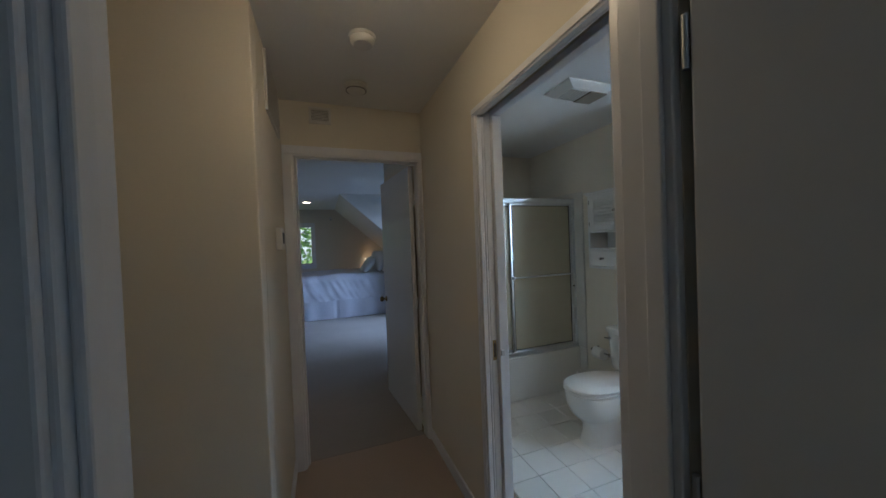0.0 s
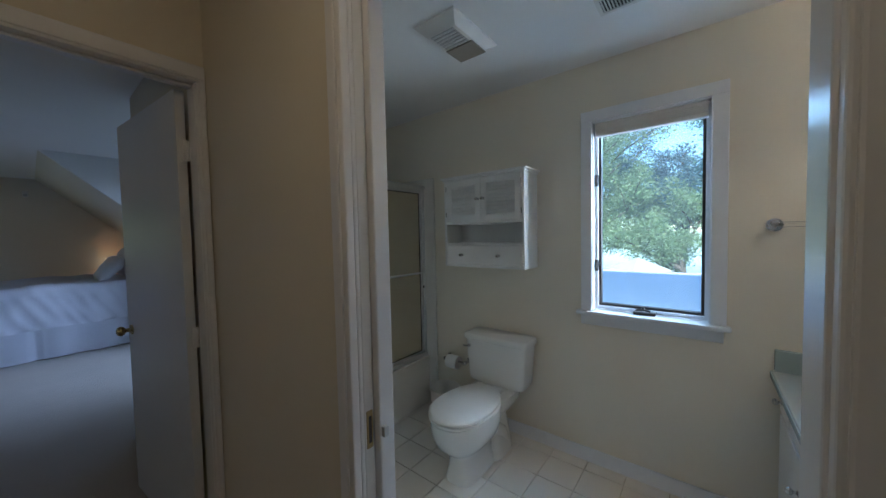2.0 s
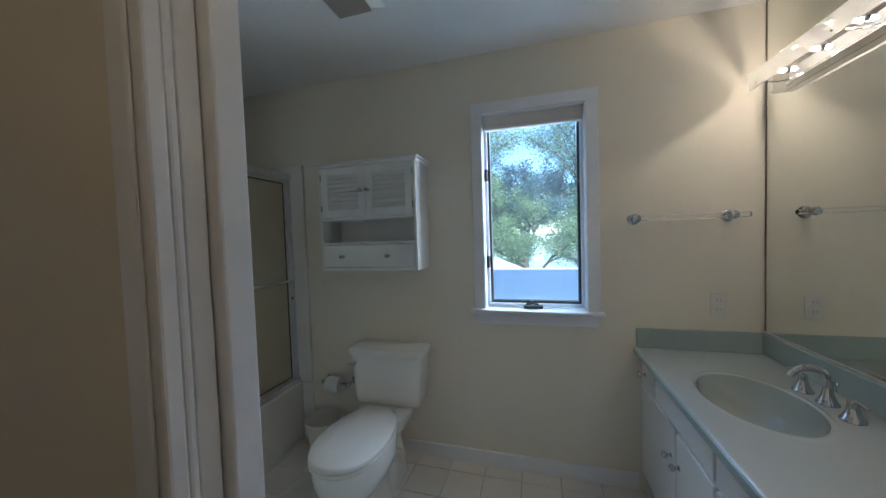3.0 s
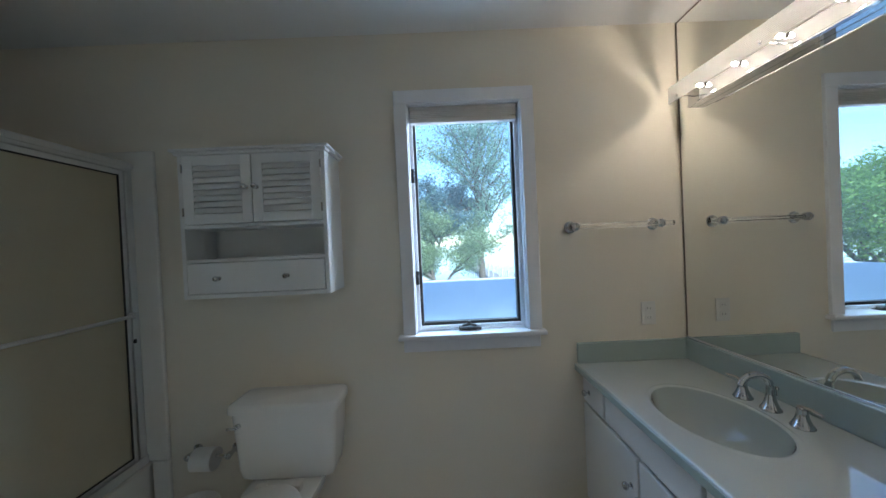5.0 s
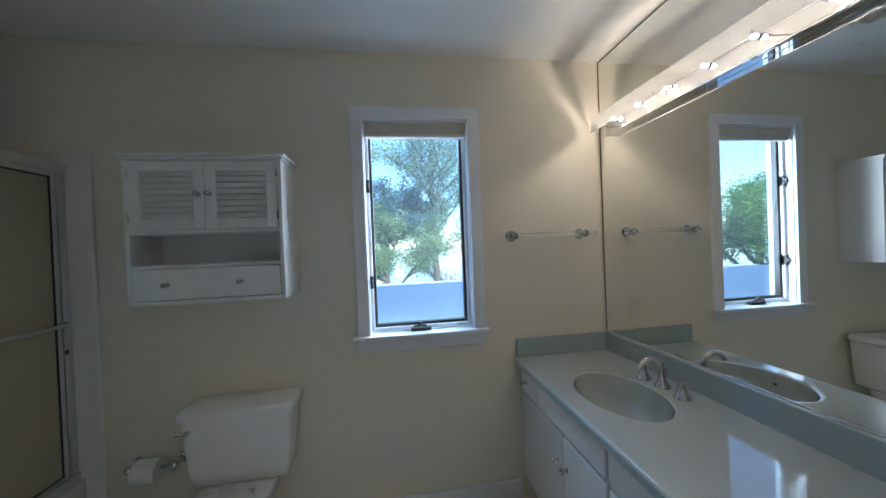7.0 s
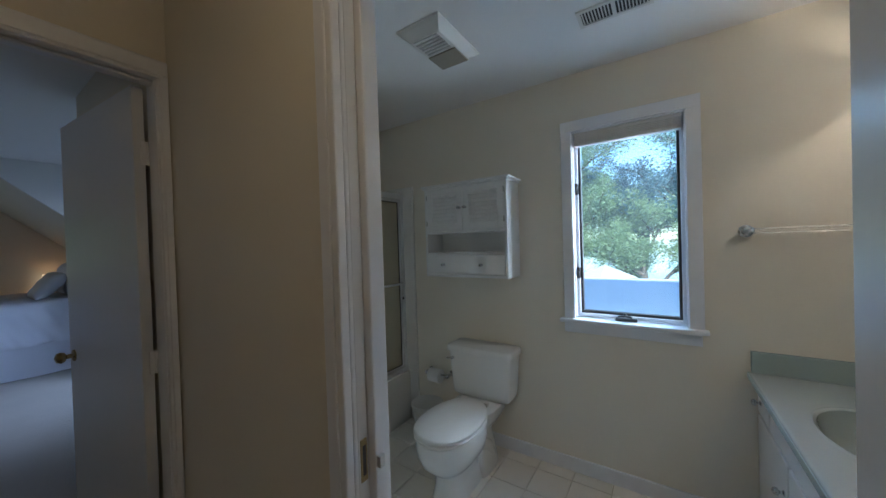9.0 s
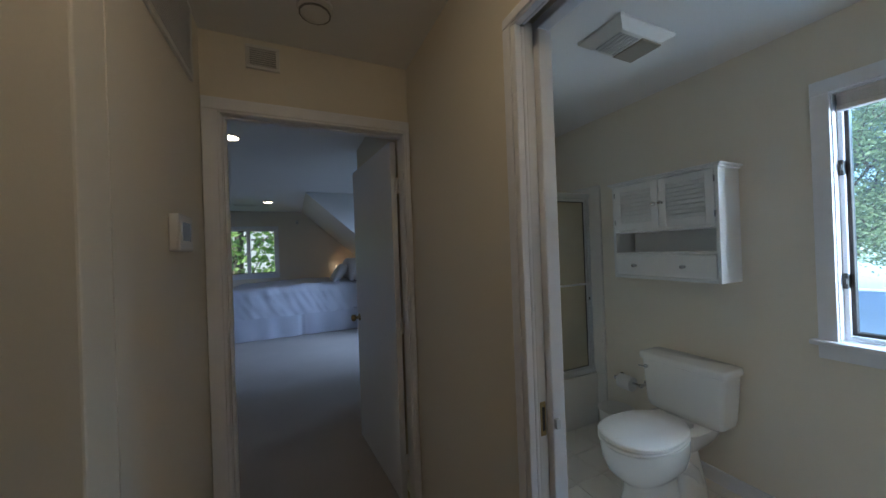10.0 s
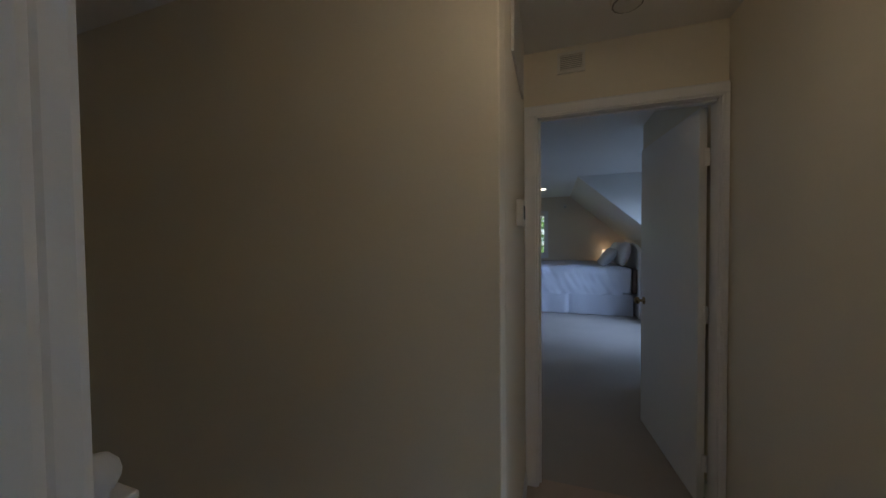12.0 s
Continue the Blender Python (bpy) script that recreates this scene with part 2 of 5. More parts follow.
# floors
setting("floor_hall", box(-2.15, 1.045, 0.62, 2.66, -0.12, 0.012), CARPET_H, "pinkish beige cut-pile carpet in the hall", "carpet")
setting("floor_bedroom", boxes((-3.3, 1.0, 2.66, 3.65, -0.12, 0.014), (-3.3, 2.85, 3.65, 9.4, -0.12, 0.014)), CARPET_B, "beige grey cut-pile carpet in the bedroom", "carpet")
setting("floor_entry_room", box(-2.2, 2.6, -2.2, 0.62, -0.12, 0.010), CARPET_H, "pinkish beige carpet", "carpet")
bath_floor = setting("floor_bathroom", box(1.045, 2.80, 0.05, 3.70, -0.12, -0.004), GROUT, "white square ceramic tiles with beige grout", "floor")

# ceilings
setting("ceiling_hall", box(-2.15, 1.09, 0.57, 2.66, H, H + 0.12), CEIL, "white painted hall ceiling", "ceiling")
setting("ceiling_bathroom", box(1.09, 2.85, 0.0, 3.64, H, H + 0.12), CEIL, "white painted bathroom ceiling", "ceiling")
setting("ceiling_entry_room", boxes((-2.2, 1.09, -2.2, 0.57, H, H + 0.12), (1.09, 2.6, -2.2, 0.0, H, H + 0.12)), CEIL, "white painted ceiling", "ceiling")
RX, SL = 0.655, 0.897
bm = boxes((-3.3, 1.09, 2.66, 3.64, H, H + 0.12), (-3.3, 2.85, 3.64, 6.60, H, H + 0.12), (-3.3, RX, 6.60, 9.4, H, H + 0.12))
setting("ceiling_bedroom", bm, CEIL, "white painted bedroom ceiling", "ceiling")


def prism(pts, y0, y1):
    bm = bmesh.new()
    a = [bm.verts.new((x, y0, z)) for x, z in pts]; b = [bm.verts.new((x, y1, z)) for x, z in pts]
    bm.faces.new(a); bm.faces.new(b[::-1])
    for i in range(len(pts)):
        k = (i + 1) % len(pts)
        bm.faces.new((a[i], b[i], b[k], a[k]))
    bmesh.ops.recalc_face_normals(bm, faces=bm.faces)
    return bm


# sloped part under the roof and the cheek wall above it
KX = 1.85
KZ = H - SL * (KX - RX)
setting("ceiling_slope", prism([(RX, H), (KX, KZ), (KX, KZ + 0.12), (RX, H + 0.12)], 6.60, 9.4), CREAM, "cream sloped ceiling under the roof", "ceiling")
setting("wall_dormer_cheek", prism([(RX, H), (KX, KZ), (2.85, KZ), (2.85, H)], 6.54, 6.598), CEIL, "white triangular cheek wall above the slope", "wall")

# hall walls
HX = 0.097   # west face of the hall
EX = 1.045   # east face of the hall
BX = 1.135   # bathroom side of that wall
setting("wall_hall_west", box(-0.02, HX, 1.80, 2.605, 0, H), CREAM, "cream painted hall wall with a grille", "wall")
setting("wall_hall_north", box(-2.15, HX, 1.68, 1.80, 0, H, 0.005), CREAM, "cream painted hall wall", "wall")
setting("wall_hall_end", box(-2.15, -2.05, 0.625, 1.682, 0, H), CREAM, "cream painted end wall of the hall", "wall")
setting("wall_entry", boxes((-2.05, 0.078, 0.625, 0.735, 0, H), (0.92, EX, 0.625, 0.735, 0, H), (0.078, 0.92, 0.625, 0.735, 2.06, H)), CREAM, "cream wall round the entry doorway", "wall")
# bedroom doorway wall
setting("wall_bedroom_south", boxes((-3.3, -0.02, 2.605, 2.70, 0, H), (-0.02, 0.155, 2.605, 2.70, 0, H), (1.025, EX, 2.605, 2.70, 0, H), (0.155, 1.025, 2.605, 2.70, 2.105, H)), CREAM, "cream wall over the bedroom doorway", "wall")
# wall between hall and bathroom, hollow for the sliding door
setting("wall_hall_east", boxes((EX, 1.057, 1.65, 4.15, 0, H)), CREAM, "cream wall between hall and bathroom, hollow for the door", "wall")
setting("wall_bath_west", boxes((1.098, BX, 1.65, 4.15, 0, H), (1.057, 1.098, 2.47, 4.15, 0, H)), CREAM, "cream bathroom wall beside the sliding door", "wall")
setting("wall_hall_east_end", boxes((EX, BX, 0.61, 0.83, 0, H), (1.10, BX, 0.03, 0.61, 0, H)), CREAM, "cream wall beside the bathroom opening", "wall")
setting("wall_hall_east_head", boxes((EX, 1.057, 0.83, 1.65, 2.10, H), (1.098, BX, 0.83, 1.65, 2.10, H), (1.057, 1.098, 0.83, 1.65, 2.19, H)), CREAM, "cream wall over the sliding door opening", "wall")
# bathroom walls
WX = 2.70
setting("wall_bath_south", box(BX, 2.82, 0.03, 0.142, 0, H), CREAM, "cream bathroom wall behind the mirror", "wall")
setting("wall_bath_east", boxes((WX, 2.85, 0.142, 0.93, 0, H), (WX, 2.85, 1.507, 3.58, 0, H), (WX, 2.85, 0.93, 1.507, 0, 0.945), (WX, 2.85, 0.93, 1.507, 2.11, H)), CREAM, "cream bathroom wall with a window", "wall")
setting("wall_bath_north", boxes((BX, 2.85, 3.58, 3.70, 0, H), (BX, 2.85, 4.05, 4.15, 0, H)), CREAM, "cream wall behind the bathtub", "wall")
# bedroom walls
setting("wall_bedroom_north", boxes((-3.3, -0.985, 9.2, 9.36, 0, H), (0.10, 1.95, 9.2, 9.36, 0, H), (-0.985, 0.10, 9.2, 9.36, 0, 1.05), (-0.985, 0.10, 9.2, 9.36, 2.06, H)), CREAM, "cream bedroom gable wall with a window", "wall")
setting("wall_bedroom_west", box(-3.3, -3.2, 2.70, 9.2, 0, H), CREAM, "cream bedroom wall", "wall")
setting("wall_bedroom_east", boxes((2.75, 2.85, 4.15, 4.4, 0, H), (2.75, 2.85, 6.2, 6.60, 0, H), (2.75, 2.85, 4.4, 6.2, 0, 0.85), (2.75, 2.85, 4.4, 6.2, 2.15, H)), CREAM, "cream bedroom wall with a window", "wall")
setting("wall_knee", boxes((KX, KX + 0.1, 6.60, 9.2, 0, KZ + 0.1), (KX, 2.75, 6.54, 6.598, 0, KZ)), CREAM, "cream knee wall behind the bed", "wall")
# room behind the walk
setting("wall_entry_room", boxes((-2.2, -2.1, -2.2, 0.6, 0, H), (2.5, 2.6, -2.2, -1.5, 0, H), (2.5, 2.6, -0.7, 0.03, 0, H), (2.5, 2.6, -1.5, -0.7, 0, 0.95), (2.5, 2.6, -1.5, -0.7, 2.05, H), (-2.1, 2.5, -2.2, -2.1, 0, H), (-2.1, -2.05, 0.5, 0.625, 0, H), (1.16, 2.6, -0.07, 0.03, 0, H)), CREAM, "cream walls of the entry room", "wall")


# ---------- trim ----------
def casing(name, pieces, label):
    """Door or window casing: boards butted together, each a part."""
    root = tagged(new(name), label, "trim", kind="structure")
    for p in pieces:
        part("casing_board", box(*p, 0.004), TRIM, root)
    return root


def baseboard(name, x0, x1, y0, y1):
    setting(name, boxes((x0, x1, y0, y1, 0.0, 0.092, 0.004)), TRIM, "white painted baseboard", "baseboard")


baseboard("baseboard_bath_east", WX - 0.013, WX, 0.70, 2.82)
baseboard("baseboard_hall_east", EX - 0.013, EX, 1.674, 2.585)
baseboard("baseboard_hall_west", HX, HX + 0.013, 1.68, 2.585)
baseboard("baseboard_hall_north", -2.05, HX, 1.667, 1.68)
baseboard("baseboard_hall_end", -2.05, -2.037, 0.735, 1.667)
baseboard("baseboard_bed_north", -3.2, KX, 9.187, 9.2)
baseboard("baseboard_bed_hall", EX - 0.013, EX, 2.70, 4.15)

# bedroom doorway: casing, bead and jamb
casing("trim_bedroom_door", [(HX + 0.002, 0.172, 2.588, 2.605, 0, 2.09), (1.011, EX - 0.001, 2.588, 2.605, 0, 2.09), (HX + 0.002, EX - 0.001, 2.588, 2.605, 2.09, 2.158),
                             (HX + 0.004, 0.160, 2.580, 2.588, 0, 2.10), (1.020, EX - 0.003, 2.580, 2.588, 0, 2.10), (HX + 0.004, EX - 0.003, 2.580, 2.588, 2.10, 2.15),
                             (0.155, 0.175, 2.605, 2.70, 0, 2.09), (1.008, 1.025, 2.605, 2.70, 0, 2.09), (0.155, 1.025, 2.605, 2.70, 2.09, 2.105),
                             (0.175, 0.187, 2.625, 2.66, 0, 2.078), (0.175, 1.008, 2.625, 2.66, 2.078, 2.09)], "white moulded casing round the bedroom doorway")
# sliding door opening on the hall side
casing("trim_pocket_door", [(1.022, 1.0448, 1.616, 1.672, 0, 2.072), (1.016, 1.0219, 1.632, 1.667, 0, 2.078), (1.022, 1.0448, 0.810, 1.672, 2.072, 2.114), (1.016, 1.0219, 0.820, 1.667, 2.080, 2.108),
                            (1.022, 1.0448, 0.810, 0.865, 0, 2.072), (1.016, 1.0217, 0.820, 0.858, 0, 2.078),
                            (1.0452, 1.0575, 1.616, 1.649, 0, 2.072), (1.0960, 1.1445, 1.604, 1.649, 0, 2.072), (1.0452, 1.057, 0.8695, 1.615, 2.0725, 2.10), (1.098, 1.1395, 0.8695, 1.649, 2.0725, 2.10), (1.046, 1.1395, 0.83, 0.869, 0, 2.072),
                            (1.1447, 1.151, 1.626, 1.67, 0, 2.12), (1.140, 1.150, 0.800, 0.858, 0, 2.12), (1.140, 1.150, 0.858, 1.626, 2.080, 2.12)], "white casing and split jamb round the sliding door opening")
# entry doorway
casing("trim_entry_door", [(0.078, 0.098, 0.625, 0.735, 0, 2.04), (0.90, 0.92, 0.625, 0.735, 0, 2.04), (0.078, 0.92, 0.625, 0.735, 2.04, 2.06),
                           (0.020, 0.089, 0.735, 0.750, 0, 2.06), (0.922, 0.985, 0.735, 0.749, 0, 2.06), (0.012, 0.985, 0.735, 0.749, 2.06, 2.125),
                           (0.098, 0.110, 0.640, 0.678, 0, 2.03), (0.888, 0.900, 0.640, 0.678, 0, 2.03),
                           (0.022, 0.092, 0.610, 0.625, 0, 2.04), (0.945, 1.00, 0.610, 0.625, 0, 2.04)], "white casing round the entry doorway")


# ---------- doors ----------
def bedroom_door():
    d = thing("door_bedroom", (1.003, 2.706, 0.02), "white flush wooden door standing open against the wall", "door")
    d["kind"] = "structure"
    w, t, h = 0.832, 0.036, 2.06
    y0 = 2.708
    part("leaf", box(1.0 - t, 1.0, y0, y0 + w, 0.022, 0.022 + h, 0.003), DOORP, d)
    for z in (0.24, 1.02, 1.83):
        part("hinge", boxes((1.0, 1.010, y0 - 0.010, y0 - 0.001, z - 0.045, z + 0.045, 0.002), (0.985, 1.002, y0 - 0.006, y0 + 0.002, z - 0.045, z + 0.045, 0.001)), TRIM, d, "white painted hinge")
    part("knob", lathe([(0.028, 0.0), (0.028, -0.006), (0.011, -0.010), (0.010, -0.028), (0.022, -0.034), (0.027, -0.046), (0.022, -0.060), (0.008, -0.066)], (1.0 - t, y0 + w - 0.065, 0.955), "x", 20), BRASS, d, "round brass knob", 40)
    part("latch_plate", box(0.972, 0.990, y0 + w, y0 + w + 0.002, 0.925, 0.985), BRASS, d)
    d.rotation_euler = (0, 0, radians(5.0))
    return d


bedroom_door()


def sliding_door():
    d = thing("door_sliding", (1.078, 2.0, 0.012), "white sliding pocket door pushed open into the wall", "door")
    d["kind"] = "structure"
    part("leaf", box(1.0605, 1.0925, 1.622, 2.36, 0.012, 2.095, 0.003), DOORP, d)
    pl = part("edge_pull", box(1.067, 1.086, 1.6195, 1.6225, 0.911, 1.007, 0.001), BRASS, d, "brass edge pull")
    # dark plate on the face paints the shade of the finger hollow
    part("recess_shade", box(1.072, 1.081, 1.6185, 1.6200, 0.925, 0.993), BRONZE, pl)
    part("track", boxes((1.0574, 1.061, 0.87, 1.648, 2.12, 2.188), (1.094, 1.0976, 0.87, 1.648, 2.12, 2.188), (1.061, 1.094, 0.87, 1.648, 2.17, 2.188)), BRONZE, d, "dark metal overhead track")
    part("strike_latch", box(1.099, 1.115, 1.592, 1.604, 0.935, 0.962, 0.002), SATIN, d, "small metal latch")


sliding_door()


def entry_door():
    d = thing("door_entry", (0.935, 0.62, 0.012), "white flush wooden door opened flat into the entry room", "door")
    d["kind"] = "structure"
    part("leaf", box(0.906, 0.942, -0.16, 0.608, 0.02, 2.03, 0.003), DOORP, d)
    for z in (0.25, 1.02, 1.80):
        part("hinge", lathe([(0.006, -0.045), (0.006, 0.045)], (0.908, 0.616, z), "z", 12), SATIN, d)
    part("knob", lathe([(0.028, 0.0), (0.028, -0.006), (0.011, -0.010), (0.010, -0.028), (0.024, -0.036), (0.024, -0.056), (0.008, -0.062)], (0.906, -0.095, 0.95), "x", 20), BRASS, d, "round brass knob", 40)
    d.rotation_euler = (0, 0, radians(14))


entry_door()


# ---------- bathroom window ----------
def bath_window():
    w = tagged(new("window_1"), "white cased casement window with a dark bronze sash and raised pleated shade", "window", kind="structure")
    y0, y1, z0, z1 = 0.938, 1.502, 0.965, 2.104
    for p in ((WX - 0.018, WX, 0.875, 0.940, 0.965, 2.104), (WX - 0.018, WX, 1.500, 1.563, 0.965, 2.104), (WX - 0.018, WX, 0.875, 1.563, 2.104, 2.168)):
        part("casing_board", box(*p, 0.003), TRIM, w)
    part("window_sill", box(WX - 0.045, 2.80, 0.858, 1.588, 0.942, 0.965, 0.006), TRIM, w)
    part("apron", box(WX - 0.014, WX, 0.885, 1.565, 0.878, 0.942, 0.003), TRIM, w)
    for p in ((2.702, 2.85, 0.930, 0.944, 0.965, 2.11), (2.702, 2.85, 1.496, 1.507, 0.965, 2.11), (2.702, 2.85, 0.944, 1.496, 2.098, 2.11)):
        part("jamb_lining", box(*p), TRIM, w)
    for p in ((2.745, 2.775, 0.944, 0.962, 0.972, 2.098), (2.745, 2.775, 1.478, 1.496, 0.972, 2.098), (2.745, 2.775, 0.962, 1.478, 0.972, 0.990), (2.745, 2.775, 0.962, 1.478, 2.08, 2.098)):
        part("stop", box(*p, 0.002), TRIM, w)
    for p in ((2.765, 2.80, 0.956, 0.976, 0.985, 2.09), (2.765, 2.80, 1.464, 1.484, 0.985, 2.09), (2.765, 2.80, 0.976, 1.464, 0.985, 1.006), (2.765, 2.80, 0.976, 1.464, 2.07, 2.09)):
        part("sash_rail", box(*p, 0.003), BRONZE, w, "dark bronze sash rail")
    g = part("pane", box(2.781, 2.785, 0.972, 1.468, 1.002, 2.074), PANE, w)
    g.visible_shadow = False
    for z in (1.24, 1.76):
        part("sash_lock", boxes((2.735, 2.768, 1.478, 1.494, z - 0.035, z + 0.035, 0.003), (2.722, 2.737, 1.480, 1.490, z - 0.012, z + 0.012, 0.002)), BRONZE, w, "dark metal sash lock")
    cr = part("crank_housing", box(2.715, 2.765, 1.175, 1.285, 0.966, 0.984, 0.004), BRONZE, w, "dark folding crank")
    part("crank_handle", tube([(2.72, 1.20, 0.990), (2.712, 1.23, 0.999), (2.715, 1.27, 0.992)], 0.006), BRONZE, cr)
    part("crank_knob", lathe([(0.009, 0), (0.011, 0.01), (0.008, 0.02)], (2.72, 1.235, 0.994), "z", 12), BRONZE, cr)
    return w


bath_window()


def pleated_shade():
    s = thing("window_shade", (2.735, 1.22, 2.03), "raised beige pleated window shade under the window head", "shade")
    part("headrail", box(2.715, 2.750, 0.952, 1.488, 2.078, 2.097, 0.003), FABRIC, s)
    for i in range(4):
        z = 2.072 - i * 0.009
        part("pleat", box(2.713, 2.752, 0.954, 1.486, z - 0.004, z + 0.004, 0.003), FABRIC, s)
    part("bottom_rail", box(2.711, 2.748, 0.952, 1.488, 2.015, 2.040, 0.006), FABRIC, s)


pleated_shade()


# ---------- bathroom things ----------
def knob(parent, c, axis, sign, r=0.015, mat=None):
    pr = [(r * 0.75, 0.0), (r * 0.75, sign * 0.003), (r * 0.4, sign * 0.006), (r * 0.4, sign * 0.014), (r * 0.9, sign * 0.019), (r, sign * 0.026), (r * 0.75, sign * 0.033), (r * 0.2, sign * 0.036)]
    return part("knob", lathe(pr, c, axis, 18), mat or CHROME, parent, "chrome knob", 45)


def panel_door(name, parent, x0, x1, z0, z1, yf):
    """Plain thermofoil cabinet front facing +y with eased edges."""
    d = part(name, box(x0, x1, yf - 0.018, yf, z0, z1, 0.006, 3), CABP, parent)
    return d


CT = 0.785   # counter top height
def vanity():
    v = thing("vanity_cabinet", (1.9, 0.4, 0.0), "white vanity cabinet with plain slab doors and chrome knobs", "cabinet")
    part("carcass", boxes((1.138, 2.698, 0.64, 0.662, 0.09, 0.752), (1.138, 2.698, 0.15, 0.64, 0.09, 0.11), (1.138, 2.698, 0.15, 0.16, 0.11, 0.752)), CABP, v)
    part("toe_kick", box(1.138, 2.698, 0.15, 0.60, 0.0, 0.09), CABP, v)
    yf = 0.684
    drawers = [(2.490, 2.690, True), (1.945, 2.475, False), (1.400, 1.930, False), (1.16, 1.385, True)]
    for x0, x1, k in drawers:
        d = panel_door("drawer_front", v, x0, x1, 0.605, 0.740, yf)
        if k:
            knob(d, ((x0 + x1) / 2 + 0.03, yf, 0.665), "y", 1)
    for x0, x1, kx in ((2.248, 2.690, 2.285), (1.945, 2.236, 2.205), (1.675, 1.930, 1.715), (1.400, 1.663, 1.630), (1.16, 1.385, 1.35)):
        d = panel_door("door", v, x0, x1, 0.115, 0.590, yf)
        knob(d, (kx, yf, 0.465), "y", 1)
    return v


vanity()


def countertop():
    c = thing("vanity_countertop", (1.92, 0.43, 0.752), "pale green cultured marble vanity top with moulded oval basin", "countertop")
    cx, cy, a, b = 2.165, 0.465, 0.222, 0.155
    X0, X1, Y0, Y1 = 1.137, 2.698, 0.145, 0.715
    angles = [2 * math.pi * i / 96 for i in range(96)]
    for X in (X0, X1):
        for Y in (Y0, Y1):
            angles.append(math.atan2(Y - cy, X - cx) % (2 * math.pi))
    angles = sorted(set(round(t, 6) for t in angles))

    def rect(t, inset=0.0):
        dx, dy = math.cos(t), math.sin(t)
        s = min(((X1 - inset - cx) / dx if dx > 1e-9 else (X0 + inset - cx) / dx if dx < -1e-9 else 1e9),
                ((Y1 - inset - cy) / dy if dy > 1e-9 else (Y0 + inset - cy) / dy if dy < -1e-9 else 1e9))
        return cx + s * dx, cy + s * dy

    def ell(t, k):
        return cx + a * k * math.cos(t), cy + b * k * math.sin(t)

    rings = []
    rings.append([(*rect(t), CT - 0.033) for t in angles])
    rings.append([(*rect(t), CT - 0.005) for t in angles])
    rings.append([(*rect(t, 0.005), CT) for t in angles])
    rings.append([(*rect(t, 0.012), CT) for t in angles])
    rings.append([(*ell(t, 1.13), CT) for t in angles])
    rings.append([(*ell(t, 1.10), CT) for t in angles])
    rings.append([(*ell(t, 1.05), CT + 0.003) for t in angles])
    rings.append([(*ell(t, 1.0), CT - 0.002) for t in angles])
    for k, dz in ((0.975, 0.02), (0.93, 0.05), (0.84, 0.09), (0.70, 0.122), (0.50, 0.146), (0.28, 0.157), (0.1, 0.161), (0.01, 0.1612)):
        rings.append([(*ell(t, k), CT - dz) for t in angles])
    part("top", loft(rings[:8], False), MARBLE, c, smooth=50)
    part("basin", loft(rings[7:], False), MARBLE_SHADED, c, "moulded basin of the counter marble, toned darker for shade", 50)
    part("drain", lathe([(0.021, 0.0), (0.023, 0.003), (0.016, 0.005), (0.014, 0.002)], (cx, cy, CT - 0.1615), "z", 20), CHROME, c, "chrome drain", 40)
    # black disc stands for the unlit overflow hole
    part("overflow", lathe([(0.007, 0.0), (0.007, 0.003)], (cx + 0.01, cy + 0.1425, CT - 0.045), "y", 12), RUBBER, c)
    part("backsplash", box(1.137, 2.698, 0.143, 0.165, CT - 0.001, CT + 0.103, 0.004), MARBLE_D, c)
    part("side_splash", box(2.678, 2.699, 0.165, 0.705, CT - 0.001, CT + 0.100, 0.004), MARBLE_D, c)
    part("front_lip", box(1.137, 2.698, 0.7145, 0.719, CT - 0.034, CT - 0.006, 0.002), MARBLE_D, c)


countertop()


def faucet():
    f = thing("faucet", (2.178, 0.252, CT), "chrome widespread faucet with arched spout and two lever handles", "faucet")
    bell = [(0.030, 0.0), (0.030, 0.004), (0.024, 0.012), (0.017, 0.030), (0.013, 0.050), (0.012, 0.060)]
    part("spout_base", lathe(bell, (2.178, 0.252, CT), "z", 24), CHROME, f, smooth=50)
    arc = [(2.178, 0.252, CT + 0.055)]
    for i in range(11):
        t = math.pi * i / 10 * 0.92
        arc.append((2.178, 0.252 + 0.052 - 0.052 * math.cos(t), CT + 0.078 + 0.045 * math.sin(t)))
    part("spout", tube(arc, 0.012, 14, [0.0125 - 0.00015 * i for i in range(len(arc))]), CHROME, f, smooth=60)
    part("lift_rod", lathe([(0.003, 0), (0.003, 0.02), (0.006, 0.024), (0.005, 0.032)], (2.178, 0.228, CT + 0.045), "z", 12), CHROME, f)
    for x, s in ((2.272, 1), (2.070, -1)):
        h = part("handle", lathe(bell[:5] + [(0.014, 0.056), (0.012, 0.064)], (x, 0.262, CT), "z", 24), CHROME, f, smooth=50)
        part("lever", tube([(x, 0.262, CT + 0.060), (x + s * 0.025, 0.264, CT + 0.066), (x + s * 0.062, 0.268, CT + 0.064)], 0.006, 10, [0.007, 0.006, 0.0045]), CHROME, h, smooth=60)


faucet()


def wall_mirror():
    m = thing("wall_mirror", (1.92, 0.146, 0.89), "large frameless wall mirror above the vanity", "mirror")
    part("mirror_glass", box(1.137, 2.688, 0.1435, 0.149, CT + 0.110, H - 0.012), MIRROR, m)
    part("edge_channel", boxes((2.688, 2.693, 0.143, 0.151, CT + 0.106, H - 0.008), ), EDGE, m, "brown metal mirror channel")
    part("bottom_channel", box(1.137, 2.693, 0.143, 0.152, CT + 0.1035, CT + 0.1095), SATIN, m, "pale metal bottom channel")
    part("top_channel", box(1.137, 2.693, 0.143, 0.151, H - 0.012, H - 0.007), EDGE, m)


